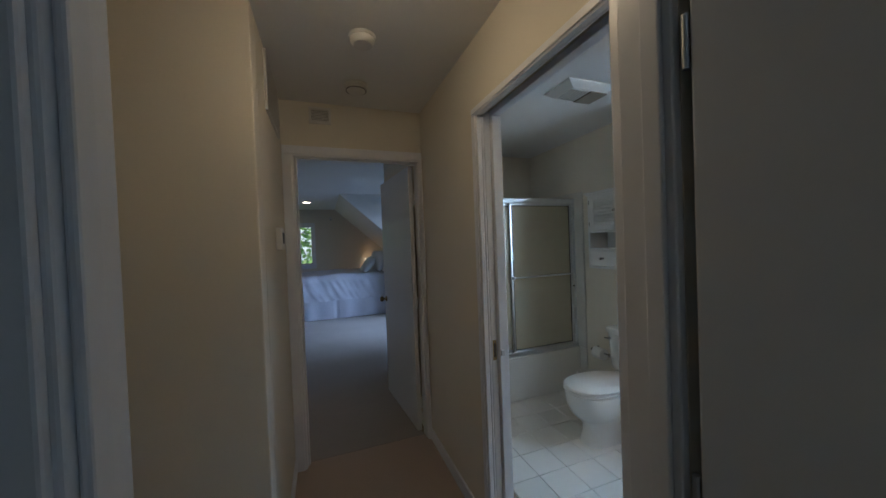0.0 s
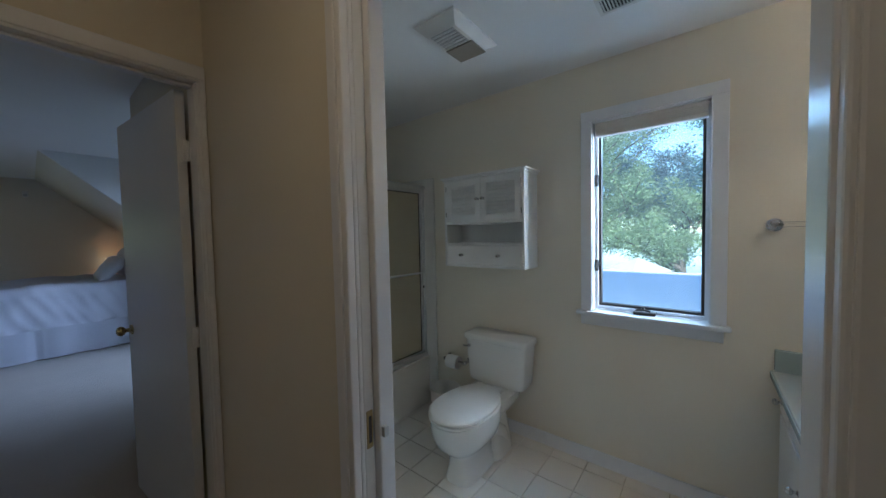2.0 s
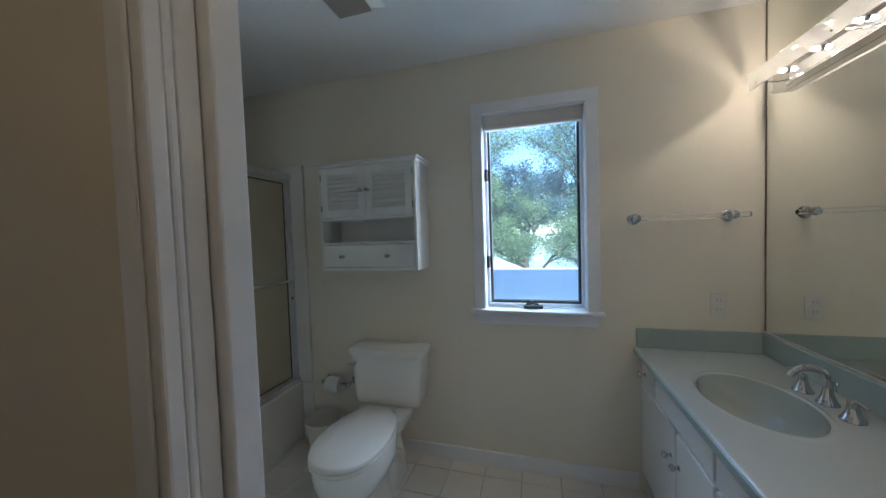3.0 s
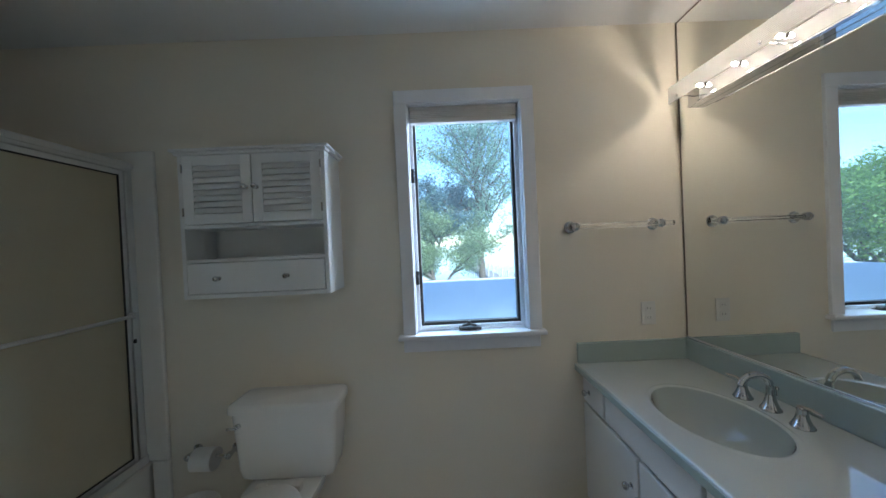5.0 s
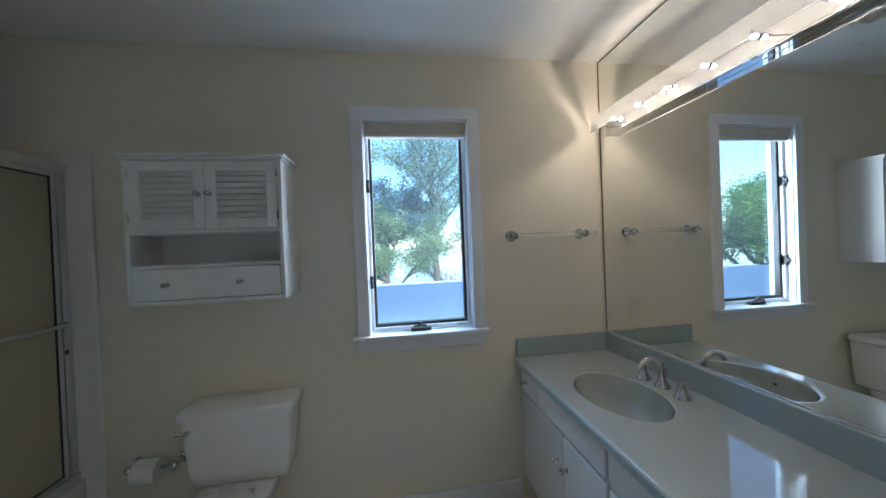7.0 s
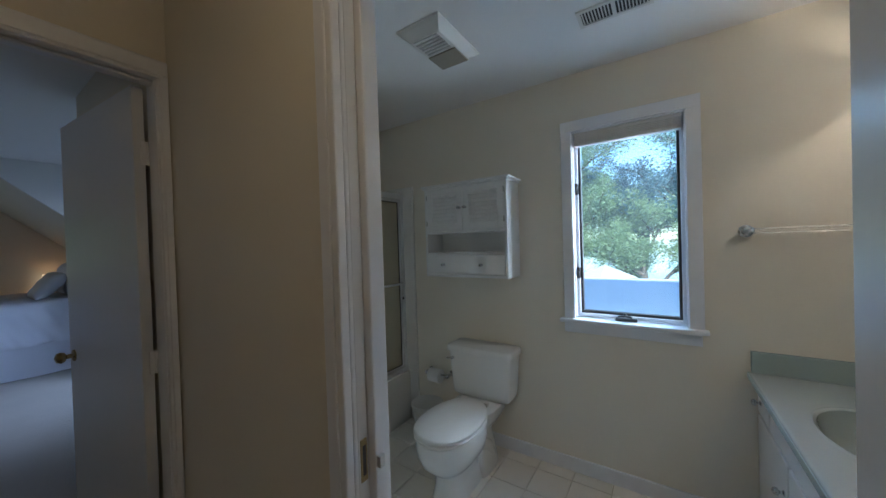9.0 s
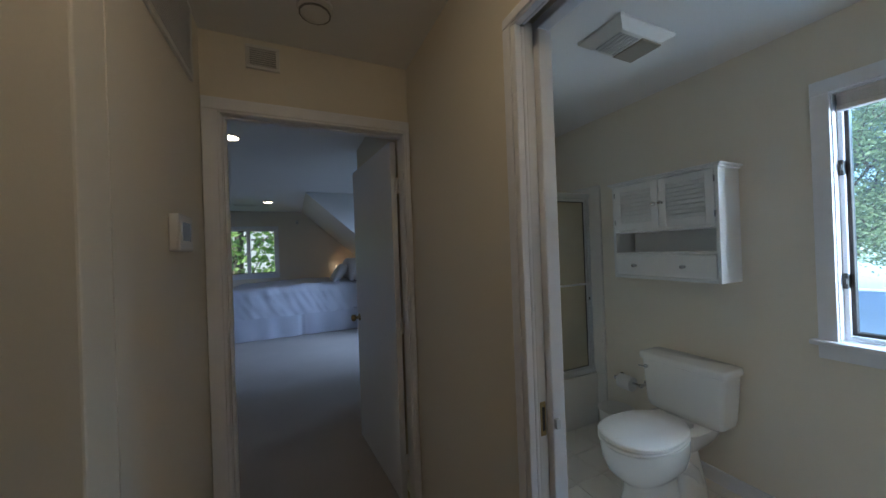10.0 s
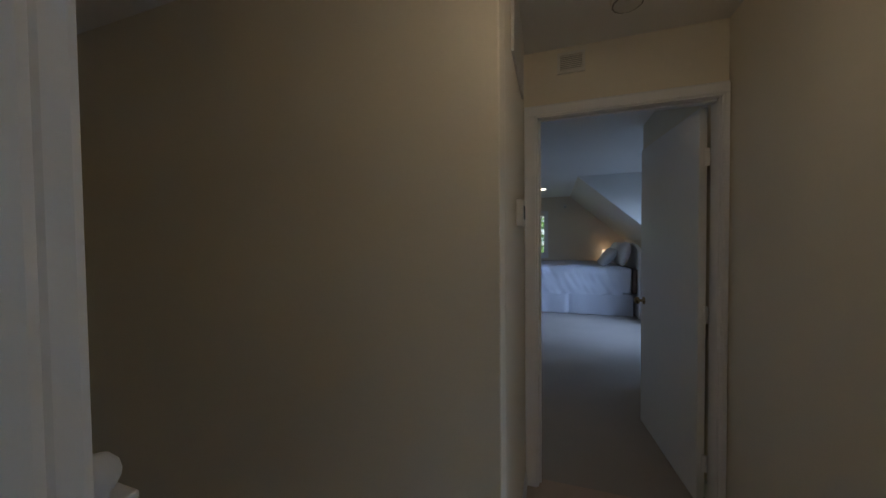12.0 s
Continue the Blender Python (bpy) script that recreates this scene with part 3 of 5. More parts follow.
wall_mirror()


def vanity_light():
    f = thing("vanity_light", (1.98, 0.16, 2.02), "chrome bar vanity light with lit bulbs behind a ribbed glass strip", "light")
    X0, X1 = 1.33, 2.585
    Z0, Z1 = 2.014, 2.088
    part("chrome_channel", boxes((X0, X1, 0.150, 0.186, 1.984, 2.070, 0.003)), CHROME, f)
    part("channel_lip", box(X0 + 0.002, X1 - 0.002, 0.1865, 0.192, 1.986, 1.996, 0.002), CHROME, f)
    # ribbed strip
    bm = bmesh.new()
    n = 12
    prof = []
    for i in range(n * 2 + 1):
        prof.append((0.262 + (0.002 if i % 2 else 0.0), Z0 + (Z1 - Z0) * i / (n * 2)))
    ring = prof + [(0.257, z) for _, z in prof[::-1]]
    a = [bm.verts.new((X0 - 0.02, y, z)) for y, z in ring]
    b = [bm.verts.new((X1 + 0.02, y, z)) for y, z in ring]
    for i in range(len(ring)):
        j = (i + 1) % len(ring)
        bm.faces.new((a[i], a[j], b[j], b[i]))
    bm.faces.new(a[::-1]); bm.faces.new(b)
    bmesh.ops.recalc_face_normals(bm, faces=bm.faces)
    part("ribbed_glass_strip", bm, RIBBED, f, "frosted ribbed glass strip")
    # slim unseen rail added to cast a dark wedge; wires from the channel hold the strip
    part("shadow_rail", box(X0, X1 + 0.01, 0.216, 0.231, 2.090, 2.096, 0.001), CHROME, f)
    for k in range(4):
        x = X0 + 0.06 + (X1 - X0 - 0.10) * k / 3
        c = part("glass_clip", tube([(x, 0.186, 2.022), (x, 0.225, 2.026), (x, 0.257, 2.030)], 0.0022, 8), CHROME, f)
        part("clip_screw", lathe([(0.006, 0.0), (0.006, 0.003), (0.003, 0.005)], (x, 0.264, 2.030), "y", 12), CHROME, c)
    for i in range(7):
        x = 2.490 - 0.168 * i
        s = part("socket", lathe([(0.011, 0.0), (0.011, 0.006), (0.006, 0.009)], (x, 0.186, 2.046), "y", 14), CHROME, f)
        part("bulb", lathe([(0.004, 0.0), (0.0065, 0.004), (0.007, 0.010), (0.0055, 0.017), (0.002, 0.021)], (x, 0.195, 2.046), "y", 14), BULB, s, "lit clear bulb", 60)


vanity_light()


def towel_bar():
    t = thing("towel_bar", (WX, 0.50, 1.46), "clear acrylic towel bar on chrome posts", "towel bar")
    for y in (0.713, 0.300):
        p = part("post", lathe([(0.030, 0.0), (0.030, -0.004), (0.022, -0.008), (0.014, -0.022), (0.014, -0.046), (0.020, -0.054), (0.020, -0.072), (0.012, -0.078)], (WX, y, 1.461), "x", 24), CHROME, t, "round chrome post", 45)
    part("rod", lathe([(0.012, 0.0), (0.012, -0.50)], (WX - 0.062, 0.735, 1.461), "y", 8), ACRYL, t, "clear faceted acrylic rod")


towel_bar()


def outlet():
    o = thing("wall_outlet", (WX, 0.337, 1.015), "white duplex wall outlet", "outlet")
    part("cover_plate", box(WX - 0.006, WX, 0.301, 0.373, 0.958, 1.074, 0.003), PLAST, o)
    for z in (0.993, 1.039):
        r = part("socket", box(WX - 0.009, WX - 0.006, 0.320, 0.354, z - 0.014, z + 0.014, 0.002), PLAST, o)
        for y in (0.330, 0.344):
            part("slot", box(WX - 0.0098, WX - 0.009, y - 0.0012, y + 0.0012, z - 0.003, z + 0.006), PLASTD, r)


outlet()


def wall_cabinet():
    c = thing("wall_cabinet", (2.60, 2.17, 1.22), "white wall cabinet with louvred doors, open shelf and drawer", "cabinet")
    x0, y0, y1, z0, z1 = 2.495, 1.848, 2.482, 1.216, 1.845
    t = 0.018
    part("side_panel", box(x0, WX, y0, y0 + t, z0, z1, 0.002), CABP, c)
    part("side_panel", box(x0, WX, y1 - t, y1, z0, z1, 0.002), CABP, c)
    part("bottom_board", box(x0, WX, y0 + t, y1 - t, z0, z0 + t, 0.002), CABP, c)
    part("shelf", box(x0 + 0.002, WX, y0 + t, y1 - t, 1.372, 1.386, 0.002), CABP, c)
    part("shelf", box(x0 + 0.002, WX, y0 + t, y1 - t, 1.520, 1.535, 0.002), CABP, c)
    part("back_panel", box(WX - 0.008, WX, y0 + t, y1 - t, z0 + t, z1), CABP, c)
    part("cornice", boxes((x0 - 0.022, WX, y0 - 0.022, y1 + 0.022, z1 + 0.006, z1 + 0.018, 0.004), (x0 - 0.010, WX, y0 - 0.010, y1 + 0.010, z1 - 0.008, z1 + 0.006, 0.003)), CABP, c)
    d = part("drawer", boxes((x0 - 0.002, x0 + 0.15, y0 + t + 0.003, y1 - t - 0.003, z0 + t + 0.003, 1.369, 0.002)), CABP, c)
    for y in (2.030, 2.325):
        knob(d, (x0 - 0.002, y, 1.302), "x", -1, 0.012)
    ym = (y0 + y1) / 2
    for a, b, ky in ((y0 + t + 0.002, ym - 0.0015, ym - 0.022), (ym + 0.0015, y1 - t - 0.002, ym + 0.022)):
        za, zb = 1.538, z1 - 0.010
        st, rl = 0.044, 0.043
        dr = part("door", boxes((x0 - 0.002, x0 + 0.016, a, a + st, za, zb, 0.0015), (x0 - 0.002, x0 + 0.016, b - st, b, za, zb, 0.0015), (x0 - 0.002, x0 + 0.016, a + st, b - st, za, za + rl, 0.0015), (x0 - 0.002, x0 + 0.016, a + st, b - st, zb - rl, zb, 0.0015)), CABP, c)
        part("backing", box(x0 + 0.0145, x0 + 0.018, a + 0.02, b - 0.02, za + 0.02, zb - 0.02), CABP, dr)
        n = 8
        for i in range(n):
            z = za + rl + (zb - za - 2 * rl) * (i + 0.5) / n
            hgt = (zb - za - 2 * rl) / n
            bm = bmesh.new()
            q = [(x0 + 0.003, z - hgt * 0.40), (x0 - 0.0035, z - hgt * 0.36), (x0 + 0.008, z + hgt * 0.50), (x0 + 0.0135, z + hgt * 0.50)]
            f1 = [bm.verts.new((x, a + st, zz)) for x, zz in q]; f2 = [bm.verts.new((x, b - st, zz)) for x, zz in q]
            bm.faces.new(f1[::-1]); bm.faces.new(f2)
            for k in range(4):
                bm.faces.new((f1[k], f1[(k + 1) % 4], f2[(k + 1) % 4], f2[k]))
            bmesh.ops.recalc_face_normals(bm, faces=bm.faces)
            part("slat", bm, CABP, dr)
        knob(dr, (x0 - 0.002, ky, 1.690), "x", -1, 0.012)
        hy = a - 0.001 if ky > b - 0.1 and ky < b else b + 0.001
        for z in (za + 0.055, zb - 0.055):
            part("hinge", lathe([(0.004, -0.018), (0.004, 0.018)], (x0 - 0.003, hy, z), "z", 10), CHROME, dr)


wall_cabinet()


def oval(cx, cy, rx, ry, z, n=40, egg=0.0, p=2.0):
    out = []
    for i in range(n):
        t = 2 * math.pi * i / n
        c, s = math.cos(t), math.sin(t)
        ex = math.copysign(abs(c) ** (2 / p), c); ey = math.copysign(abs(s) ** (2 / p), s)
        out.append((cx + rx * ex, cy + ry * ey * (1 + egg * ex), z))
    return out


def toilet():
    t = thing("toilet", (2.3, 2.065, 0.0), "white two-piece porcelain toilet with closed lid", "toilet")
    cy = 2.088
    tank = [oval(2.592, cy, 0.080, 0.188, 0.402, 40, 0, 7), oval(2.592, cy, 0.088, 0.204, 0.412, 40, 0, 8), oval(2.592, cy, 0.091, 0.212, 0.45, 40, 0, 9), oval(2.591, cy, 0.094, 0.224, 0.60, 40, 0, 9), oval(2.590, cy, 0.097, 0.231, 0.698, 40, 0, 9), oval(2.590, cy, 0.094, 0.228, 0.701, 40, 0, 9)]
    part("tank", loft(tank), PORC, t, smooth=45)
    lid = [oval(2.588, cy, 0.100, 0.235, 0.7015, 40, 0, 9), oval(2.586, cy, 0.108, 0.243, 0.706, 40, 0, 9), oval(2.586, cy, 0.108, 0.243, 0.728, 40, 0, 9), oval(2.587, cy, 0.104, 0.239, 0.739, 40, 0, 9), oval(2.588, cy, 0.094, 0.229, 0.744, 40, 0, 9)]
    part("tank_lid", loft(lid), PORC, t, smooth=45)
    lv = part("flush_lever", lathe([(0.012, 0.0), (0.012, -0.008), (0.007, -0.012), (0.007, -0.022)], (2.494, cy + 0.19, 0.655), "x", 16), CHROME, t, "chrome flush lever", 45)
    part("lever_arm", tube([(2.474, cy + 0.19, 0.655), (2.472, cy + 0.21, 0.654), (2.473, cy + 0.228, 0.652)], 0.006, 10), CHROME, lv, smooth=60)
    # pedestal and bowl
    body = [oval(2.225, cy, 0.200, 0.098, 0.0, 40, 0.0, 3.5), oval(2.225, cy, 0.197, 0.096, 0.02, 40, 0.0, 3.5), oval(2.215, cy, 0.172, 0.084, 0.09, 40, 0.0, 3), oval(2.212, cy, 0.170, 0.086, 0.15, 40, 0, 2.8),
            oval(2.195, cy, 0.200, 0.108, 0.19, 40, 0, 2.5), oval(2.185, cy, 0.240, 0.150, 0.24, 40, 0, 2.3), oval(2.180, cy, 0.262, 0.168, 0.30, 40, 0, 2.2), oval(2.178, cy, 0.268, 0.172, 0.355, 40, 0, 2.2), oval(2.178, cy, 0.266, 0.171, 0.382, 40, 0, 2.2), oval(2.178, cy, 0.256, 0.161, 0.388, 40, 0, 2.2)]
    part("bowl", loft(body), PORC, t, smooth=50)
    part("rear_deck", loft([oval(2.50, cy, 0.150, 0.110, 0.28, 40, 0, 4), oval(2.50, cy, 0.170, 0.145, 0.34, 40, 0, 4), oval(2.50, cy, 0.175, 0.155, 0.395, 40, 0, 4), oval(2.50, cy, 0.170, 0.150, 0.40, 40, 0, 4)]), PORC, t, smooth=50)
    part("trapway", tube([(2.32, cy - 0.045, 0.26), (2.38, cy - 0.055, 0.20), (2.46, cy - 0.060, 0.14), (2.50, cy - 0.060, 0.06), (2.50, cy - 0.060, 0.0)], 0.05, 16, [0.045, 0.05, 0.052, 0.052, 0.054]), PORC, t, smooth=60)
    part("trapway", tube([(2.32, cy + 0.045, 0.26), (2.38, cy + 0.055, 0.20), (2.46, cy + 0.060, 0.14), (2.50, cy + 0.060, 0.06), (2.50, cy + 0.060, 0.0)], 0.05, 16, [0.045, 0.05, 0.052, 0.052, 0.054]), PORC, t, smooth=60)
    part("rear_foot", loft([oval(2.45, cy, 0.13, 0.12, 0.0, 40, 0, 4), oval(2.45, cy, 0.128, 0.118, 0.035, 40, 0, 4), oval(2.45, cy, 0.10, 0.07, 0.30, 40, 0, 4)]), PORC, t, smooth=50)
    seat = [oval(2.176, cy, 0.262, 0.172, 0.3895, 48, -0.07, 2.2), oval(2.176, cy, 0.270, 0.179, 0.394, 48, -0.07, 2.2), oval(2.176, cy, 0.270, 0.179, 0.404, 48, -0.07, 2.2), oval(2.176, cy, 0.264, 0.173, 0.409, 48, -0.07, 2.2)]
    part("seat", loft(seat), PLAST, t, smooth=45)
    lidr = [oval(2.176, cy, 0.260, 0.172, 0.4115, 48, -0.07, 2.2), oval(2.176, cy, 0.269, 0.179, 0.416, 48, -0.07, 2.2), oval(2.176, cy, 0.266, 0.177, 0.428, 48, -0.07, 2.2), oval(2.176, cy, 0.254, 0.164, 0.436, 48, -0.07, 2.2), oval(2.176, cy, 0.14, 0.09, 0.441, 48, -0.07, 2.2)]
    part("seat_lid", loft(lidr), PLAST, t, smooth=45)
    for s in (-0.075, 0.075):
        part("seat_hinge", box(2.425, 2.458, cy + s - 0.022, cy + s + 0.022, 0.400, 0.428, 0.006), PLAST, t)
    for s in (-0.105, 0.105):
        part("bolt_cap", lathe([(0.014, 0), (0.013, 0.008), (0.006, 0.015)], (2.40, cy + s, 0.034), "z", 14), PORC, t, smooth=60)


toilet()


def paper_holder():
    h = thing("toilet_paper_holder", (WX, 2.515, 0.446), "chrome two-post toilet paper holder with a white roll", "paper holder")
    for y in (2.418, 2.610):
        part("post", lathe([(0.024, 0.0), (0.024, -0.004), (0.012, -0.012), (0.010, -0.05), (0.015, -0.062), (0.015, -0.078), (0.008, -0.084)], (WX, y, 0.446), "x", 20), CHROME, h, "chrome post", 45)
    part("roller", lathe([(0.008, 0.0), (0.008, 0.184)], (WX - 0.069, 2.422, 0.446), "y", 14), CHROME, h)
    bm = lathe([(0.020, 0.0), (0.050, 0.001), (0.051, 0.004), (0.051, 0.096), (0.050, 0.099), (0.020, 0.100)], (WX - 0.069, 2.478, 0.434), "y", 32)
    tagged(part("toilet_roll", bm, PAPER, None, smooth=40), "white toilet paper roll on a chrome holder", "toilet paper")


paper_holder()


def trash_can():
    t = thing("waste_bin", (2.585, 2.60, 0.0), "small translucent white plastic waste bin beside the toilet", "waste bin")
    prof = [(0.085, 0.004), (0.088, 0.012), (0.112, 0.225), (0.122, 0.232), (0.124, 0.245), (0.118, 0.248), (0.108, 0.228), (0.084, 0.02)]
    part("bin", lathe(prof, (2.560, 2.565, 0.0), "z", 32), PLAST, t, smooth=40)


trash_can()


# ---------- bathtub, surround and sliding shower doors ----------
def bathtub():
    t = thing("bathtub", (1.92, 3.2, 0.0), "white built-in bathtub with a plain apron", "bathtub")
    x0, x1, y0, y1, z1 = 1.137, 2.698, 2.825, 3.575, 0.405
    rings = []
    def rr(x0, x1, y0, y1, z, p=10):
        return oval((x0 + x1) / 2, (y0 + y1) / 2, (x1 - x0) / 2, (y1 - y0) / 2, z, 64, 0, p)
    outer = [rr(x0, x1, y0, y1, 0.0, 60), rr(x0, x1, y0, y1, 0.36, 60), rr(x0, x1, y0, y1, 0.38, 60), rr(x0, x1, y0, y1, z1 - 0.006, 60), rr(x0 + 0.006, x1 - 0.006, y0 + 0.006, y1 - 0.006, z1, 60)]
    inner = [rr(x0 + 0.09, x1 - 0.08, y0 + 0.07, y1 - 0.06, z1, 5), rr(x0 + 0.11, x1 - 0.10, y0 + 0.085, y1 - 0.075, z1 - 0.02, 5), rr(x0 + 0.17, x1 - 0.22, y0 + 0.12, y1 - 0.11, 0.10, 4), rr(x0 + 0.25, x1 - 0.32, y0 + 0.18, y1 - 0.17, 0.07, 4)]
    part("shell", loft(outer + inner), TUBW, t, smooth=40)


bathtub()


def surround():
    s = thing("tub_surround", (1.92, 3.2, 0.405), "white moulded tub surround wall panels", "surround")
    z1 = 1.925
    part("panel", box(1.139, 2.698, 3.553, 3.577, 0.408, z1, 0.004), TUBW, s)
    part("panel", box(2.676, 2.698, 2.742, 3.552, 0.408, z1, 0.006), TUBW, s)
    part("panel", box(1.137, 1.160, 2.742, 3.552, 0.408, z1, 0.006), TUBW, s)
    part("apron_flange", box(2.676, 2.698, 2.742, 2.824, 0.004, 0.406, 0.006), TUBW, s)


surround()


def shower_door():
    d = thing("shower_door", (1.9, 2.87, 0.405), "sliding bypass shower doors of tan obscure glass in aluminium frames", "shower door")
    xa, xb = 1.162, 2.674
    part("header_track", boxes((xa, xb, 2.838, 2.896, 1.822, 1.868, 0.006), (xa, xb, 2.832, 2.838, 1.838, 1.862, 0.002)), SATIN, d, "aluminium header track")
    part("sill_track", boxes((xa, xb, 2.838, 2.900, 0.406, 0.432, 0.004), (xa, xb, 2.834, 2.842, 0.406, 0.448, 0.002)), SATIN, d)
    part("wall_jamb", box(xb - 0.034, xb, 2.842, 2.892, 0.432, 1.822, 0.003), SATIN, d)
    part("wall_jamb", box(xa, xa + 0.034, 2.842, 2.892, 0.432, 1.822, 0.003), SATIN, d)
    for y, x0, x1 in ((2.848, 1.94, 2.636), (2.872, 1.198, 2.02)):
        p = part("door_panel", box(x0 + 0.016, x1 - 0.016, y + 0.004, y + 0.010, 0.455, 1.805), OBSCURE, d, "tan obscure glass panel")
        fr = [(x0, x0 + 0.022, y, y + 0.016, 0.440, 1.822), (x1 - 0.022, x1, y, y + 0.016, 0.440, 1.822), (x0 + 0.022, x1 - 0.022, y, y + 0.016, 0.440, 0.462), (x0 + 0.022, x1 - 0.022, y, y + 0.016, 1.800, 1.822)]
        for f in fr:
            part("frame_rail", box(*f, 0.002), SATIN, p)
        gk = 0.006
        for f in [(x0 + 0.022, x0 + 0.022 + gk, y - 0.001, y + 0.006, 0.462, 1.80), (x1 - 0.022 - gk, x1 - 0.022, y - 0.001, y + 0.006, 0.462, 1.80), (x0 + 0.022, x1 - 0.022, y - 0.001, y + 0.006, 1.794, 1.80), (x0 + 0.022, x1 - 0.022, y - 0.001, y + 0.006, 0.462, 0.468)]:
            part("gasket", box(*f), RUBBER, p)
    b = part("towel_rail", tube([(1.95, 2.815, 1.135), (2.63, 2.815, 1.135)], 0.008, 12), SATIN, d, "aluminium rail across the panel", 60)
    for x in (1.952, 2.628):
        part("rail_bracket", box(x - 0.010, x + 0.010, 2.808, 2.850, 1.122, 1.148, 0.003), SATIN, b)
    part("bumper", box(2.640, 2.650, 2.838, 2.850, 1.00, 1.02, 0.002), RUBBER, d)


shower_door()


# ---------- ceiling and wall fixtures ----------
def exhaust_fan():
    f = thing("exhaust_fan", (1.96, 1.955, H), "white bathroom exhaust fan cover with amber lens and louvres", "fan")
    x0, x1, y0, y1 = 1.768, 2.155, 1.838, 2.075
    rings = []
    for i, z in ((0.0, H), (0.0, H - 0.010), (0.012, H - 0.018), (0.055, H - 0.040), (0.062, H - 0.042)):
        rings.append([(x0 + i, y0 + i * 0.6, z), (x1 - i, y0 + i * 0.6, z), (x1 - i, y1 - i * 0.6, z), (x0 + i, y1 - i * 0.6, z)])
    part("cover", loft(rings), PLAST, f)
    part("lens", box(1.972, 2.108, 1.878, 2.038, H - 0.050, H - 0.040, 0.003), FANLENS, f, "smoked amber light lens")
    for i in range(6):
        x = 1.832 + i * 0.023
        part("louvre", box(x, x + 0.014, 1.890, 2.025, H - 0.047, H - 0.0415, 0.001), GREYP, f)


exhaust_fan()


def register(name, x0, x1, y0, y1, rows, label):
    r = thing(name, ((x0 + x1) / 2, (y0 + y1) / 2, H), label, "vent")
    part("frame", boxes((x0, x1, y0, y0 + 0.016, H - 0.008, H), (x0, x1, y1 - 0.016, y1, H - 0.008, H), (x0, x0 + 0.016, y0 + 0.016, y1 - 0.016, H - 0.008, H), (x1 - 0.016, x1, y0 + 0.016, y1 - 0.016, H - 0.008, H), (x0 + 0.016, x1 - 0.016, (y0 + y1) / 2 - 0.008, (y0 + y1) / 2 + 0.008, H - 0.008, H)), PLAST, r)
    # flat black plate paints the darkness of the duct
    part("duct_opening", box(x0 + 0.012, x1 - 0.012, y0 + 0.012, y1 - 0.012, H - 0.002, H - 0.0005), RUBBER, r)
    for i in range(rows):
        y = y0 + 0.022 + (y1 - y0 - 0.044) * i / (rows - 1)
        if abs(y - (y0 + y1) / 2) > 0.01:
            part("blade", box(x0 + 0.016, x1 - 0.016, y - 0.0025, y + 0.0025, H - 0.007, H - 0.002), PLAST, r)


register("bedroom_register", -0.55, -0.15, 8.15, 8.29, 8, "white metal ceiling air register in the bedroom")
register("ceiling_register", 2.140, 2.268, 1.058, 1.352, 20, "white metal ceiling air register")


def smoke_detector(x, y, r0, vents, label):
    s = thing("smoke_detector", (x, y, H), label, "smoke detector", "smoke detectors on the hall ceiling")
    part("base", lathe([(r0, 0.0), (r0, -0.012), (r0 * 0.94, -0.014)], (x, y, H), "z", 32), PLAST, s, smooth=40)
    part("body", lathe([(r0 * 0.9, -0.014), (r0 * 0.88, -0.03), (r0 * 0.7, -0.042), (r0 * 0.3, -0.045)], (x, y, H), "z", 32), PLAST, s, smooth=40)
    for i in range(vents):
        a = 2 * math.pi * i / vents
        bm = boxes((-0.015, 0.015, -0.003, 0.003, -0.0025, 0.0025))
        bmesh.ops.transform(bm, matrix=Matrix.Translation((x + math.cos(a) * r0 * 0.82, y + math.sin(a) * r0 * 0.82, H - 0.034)) @ Matrix.Rotation(a + math.pi / 2, 4, "Z"), verts=bm.verts)
        part("vent_slot", bm, PLASTD, s)


smoke_detector(0.539, 1.801, 0.062, 0, "round white smoke detector on the hall ceiling")
smoke_detector(0.555, 2.285, 0.070, 12, "round white vented alarm on the hall ceiling near the bedroom")


def hall_lamp():
    l = thing("ceiling_lamp", (0.48, 1.24, H), "lit flush dome ceiling lamp in the hall", "lamp")
    part("pan", lathe([(0.10, 0.0), (0.10, -0.018), (0.094, -0.02)], (0.48, 1.24, H), "z", 32), CHROME, l, smooth=40)
    part("dome", lathe([(0.092, -0.02), (0.088, -0.045), (0.065, -0.068), (0.03, -0.079), (0.005, -0.081)], (0.48, 1.24, H), "z", 32), DOME, l, "glowing frosted glass dome", 60)


hall_lamp()


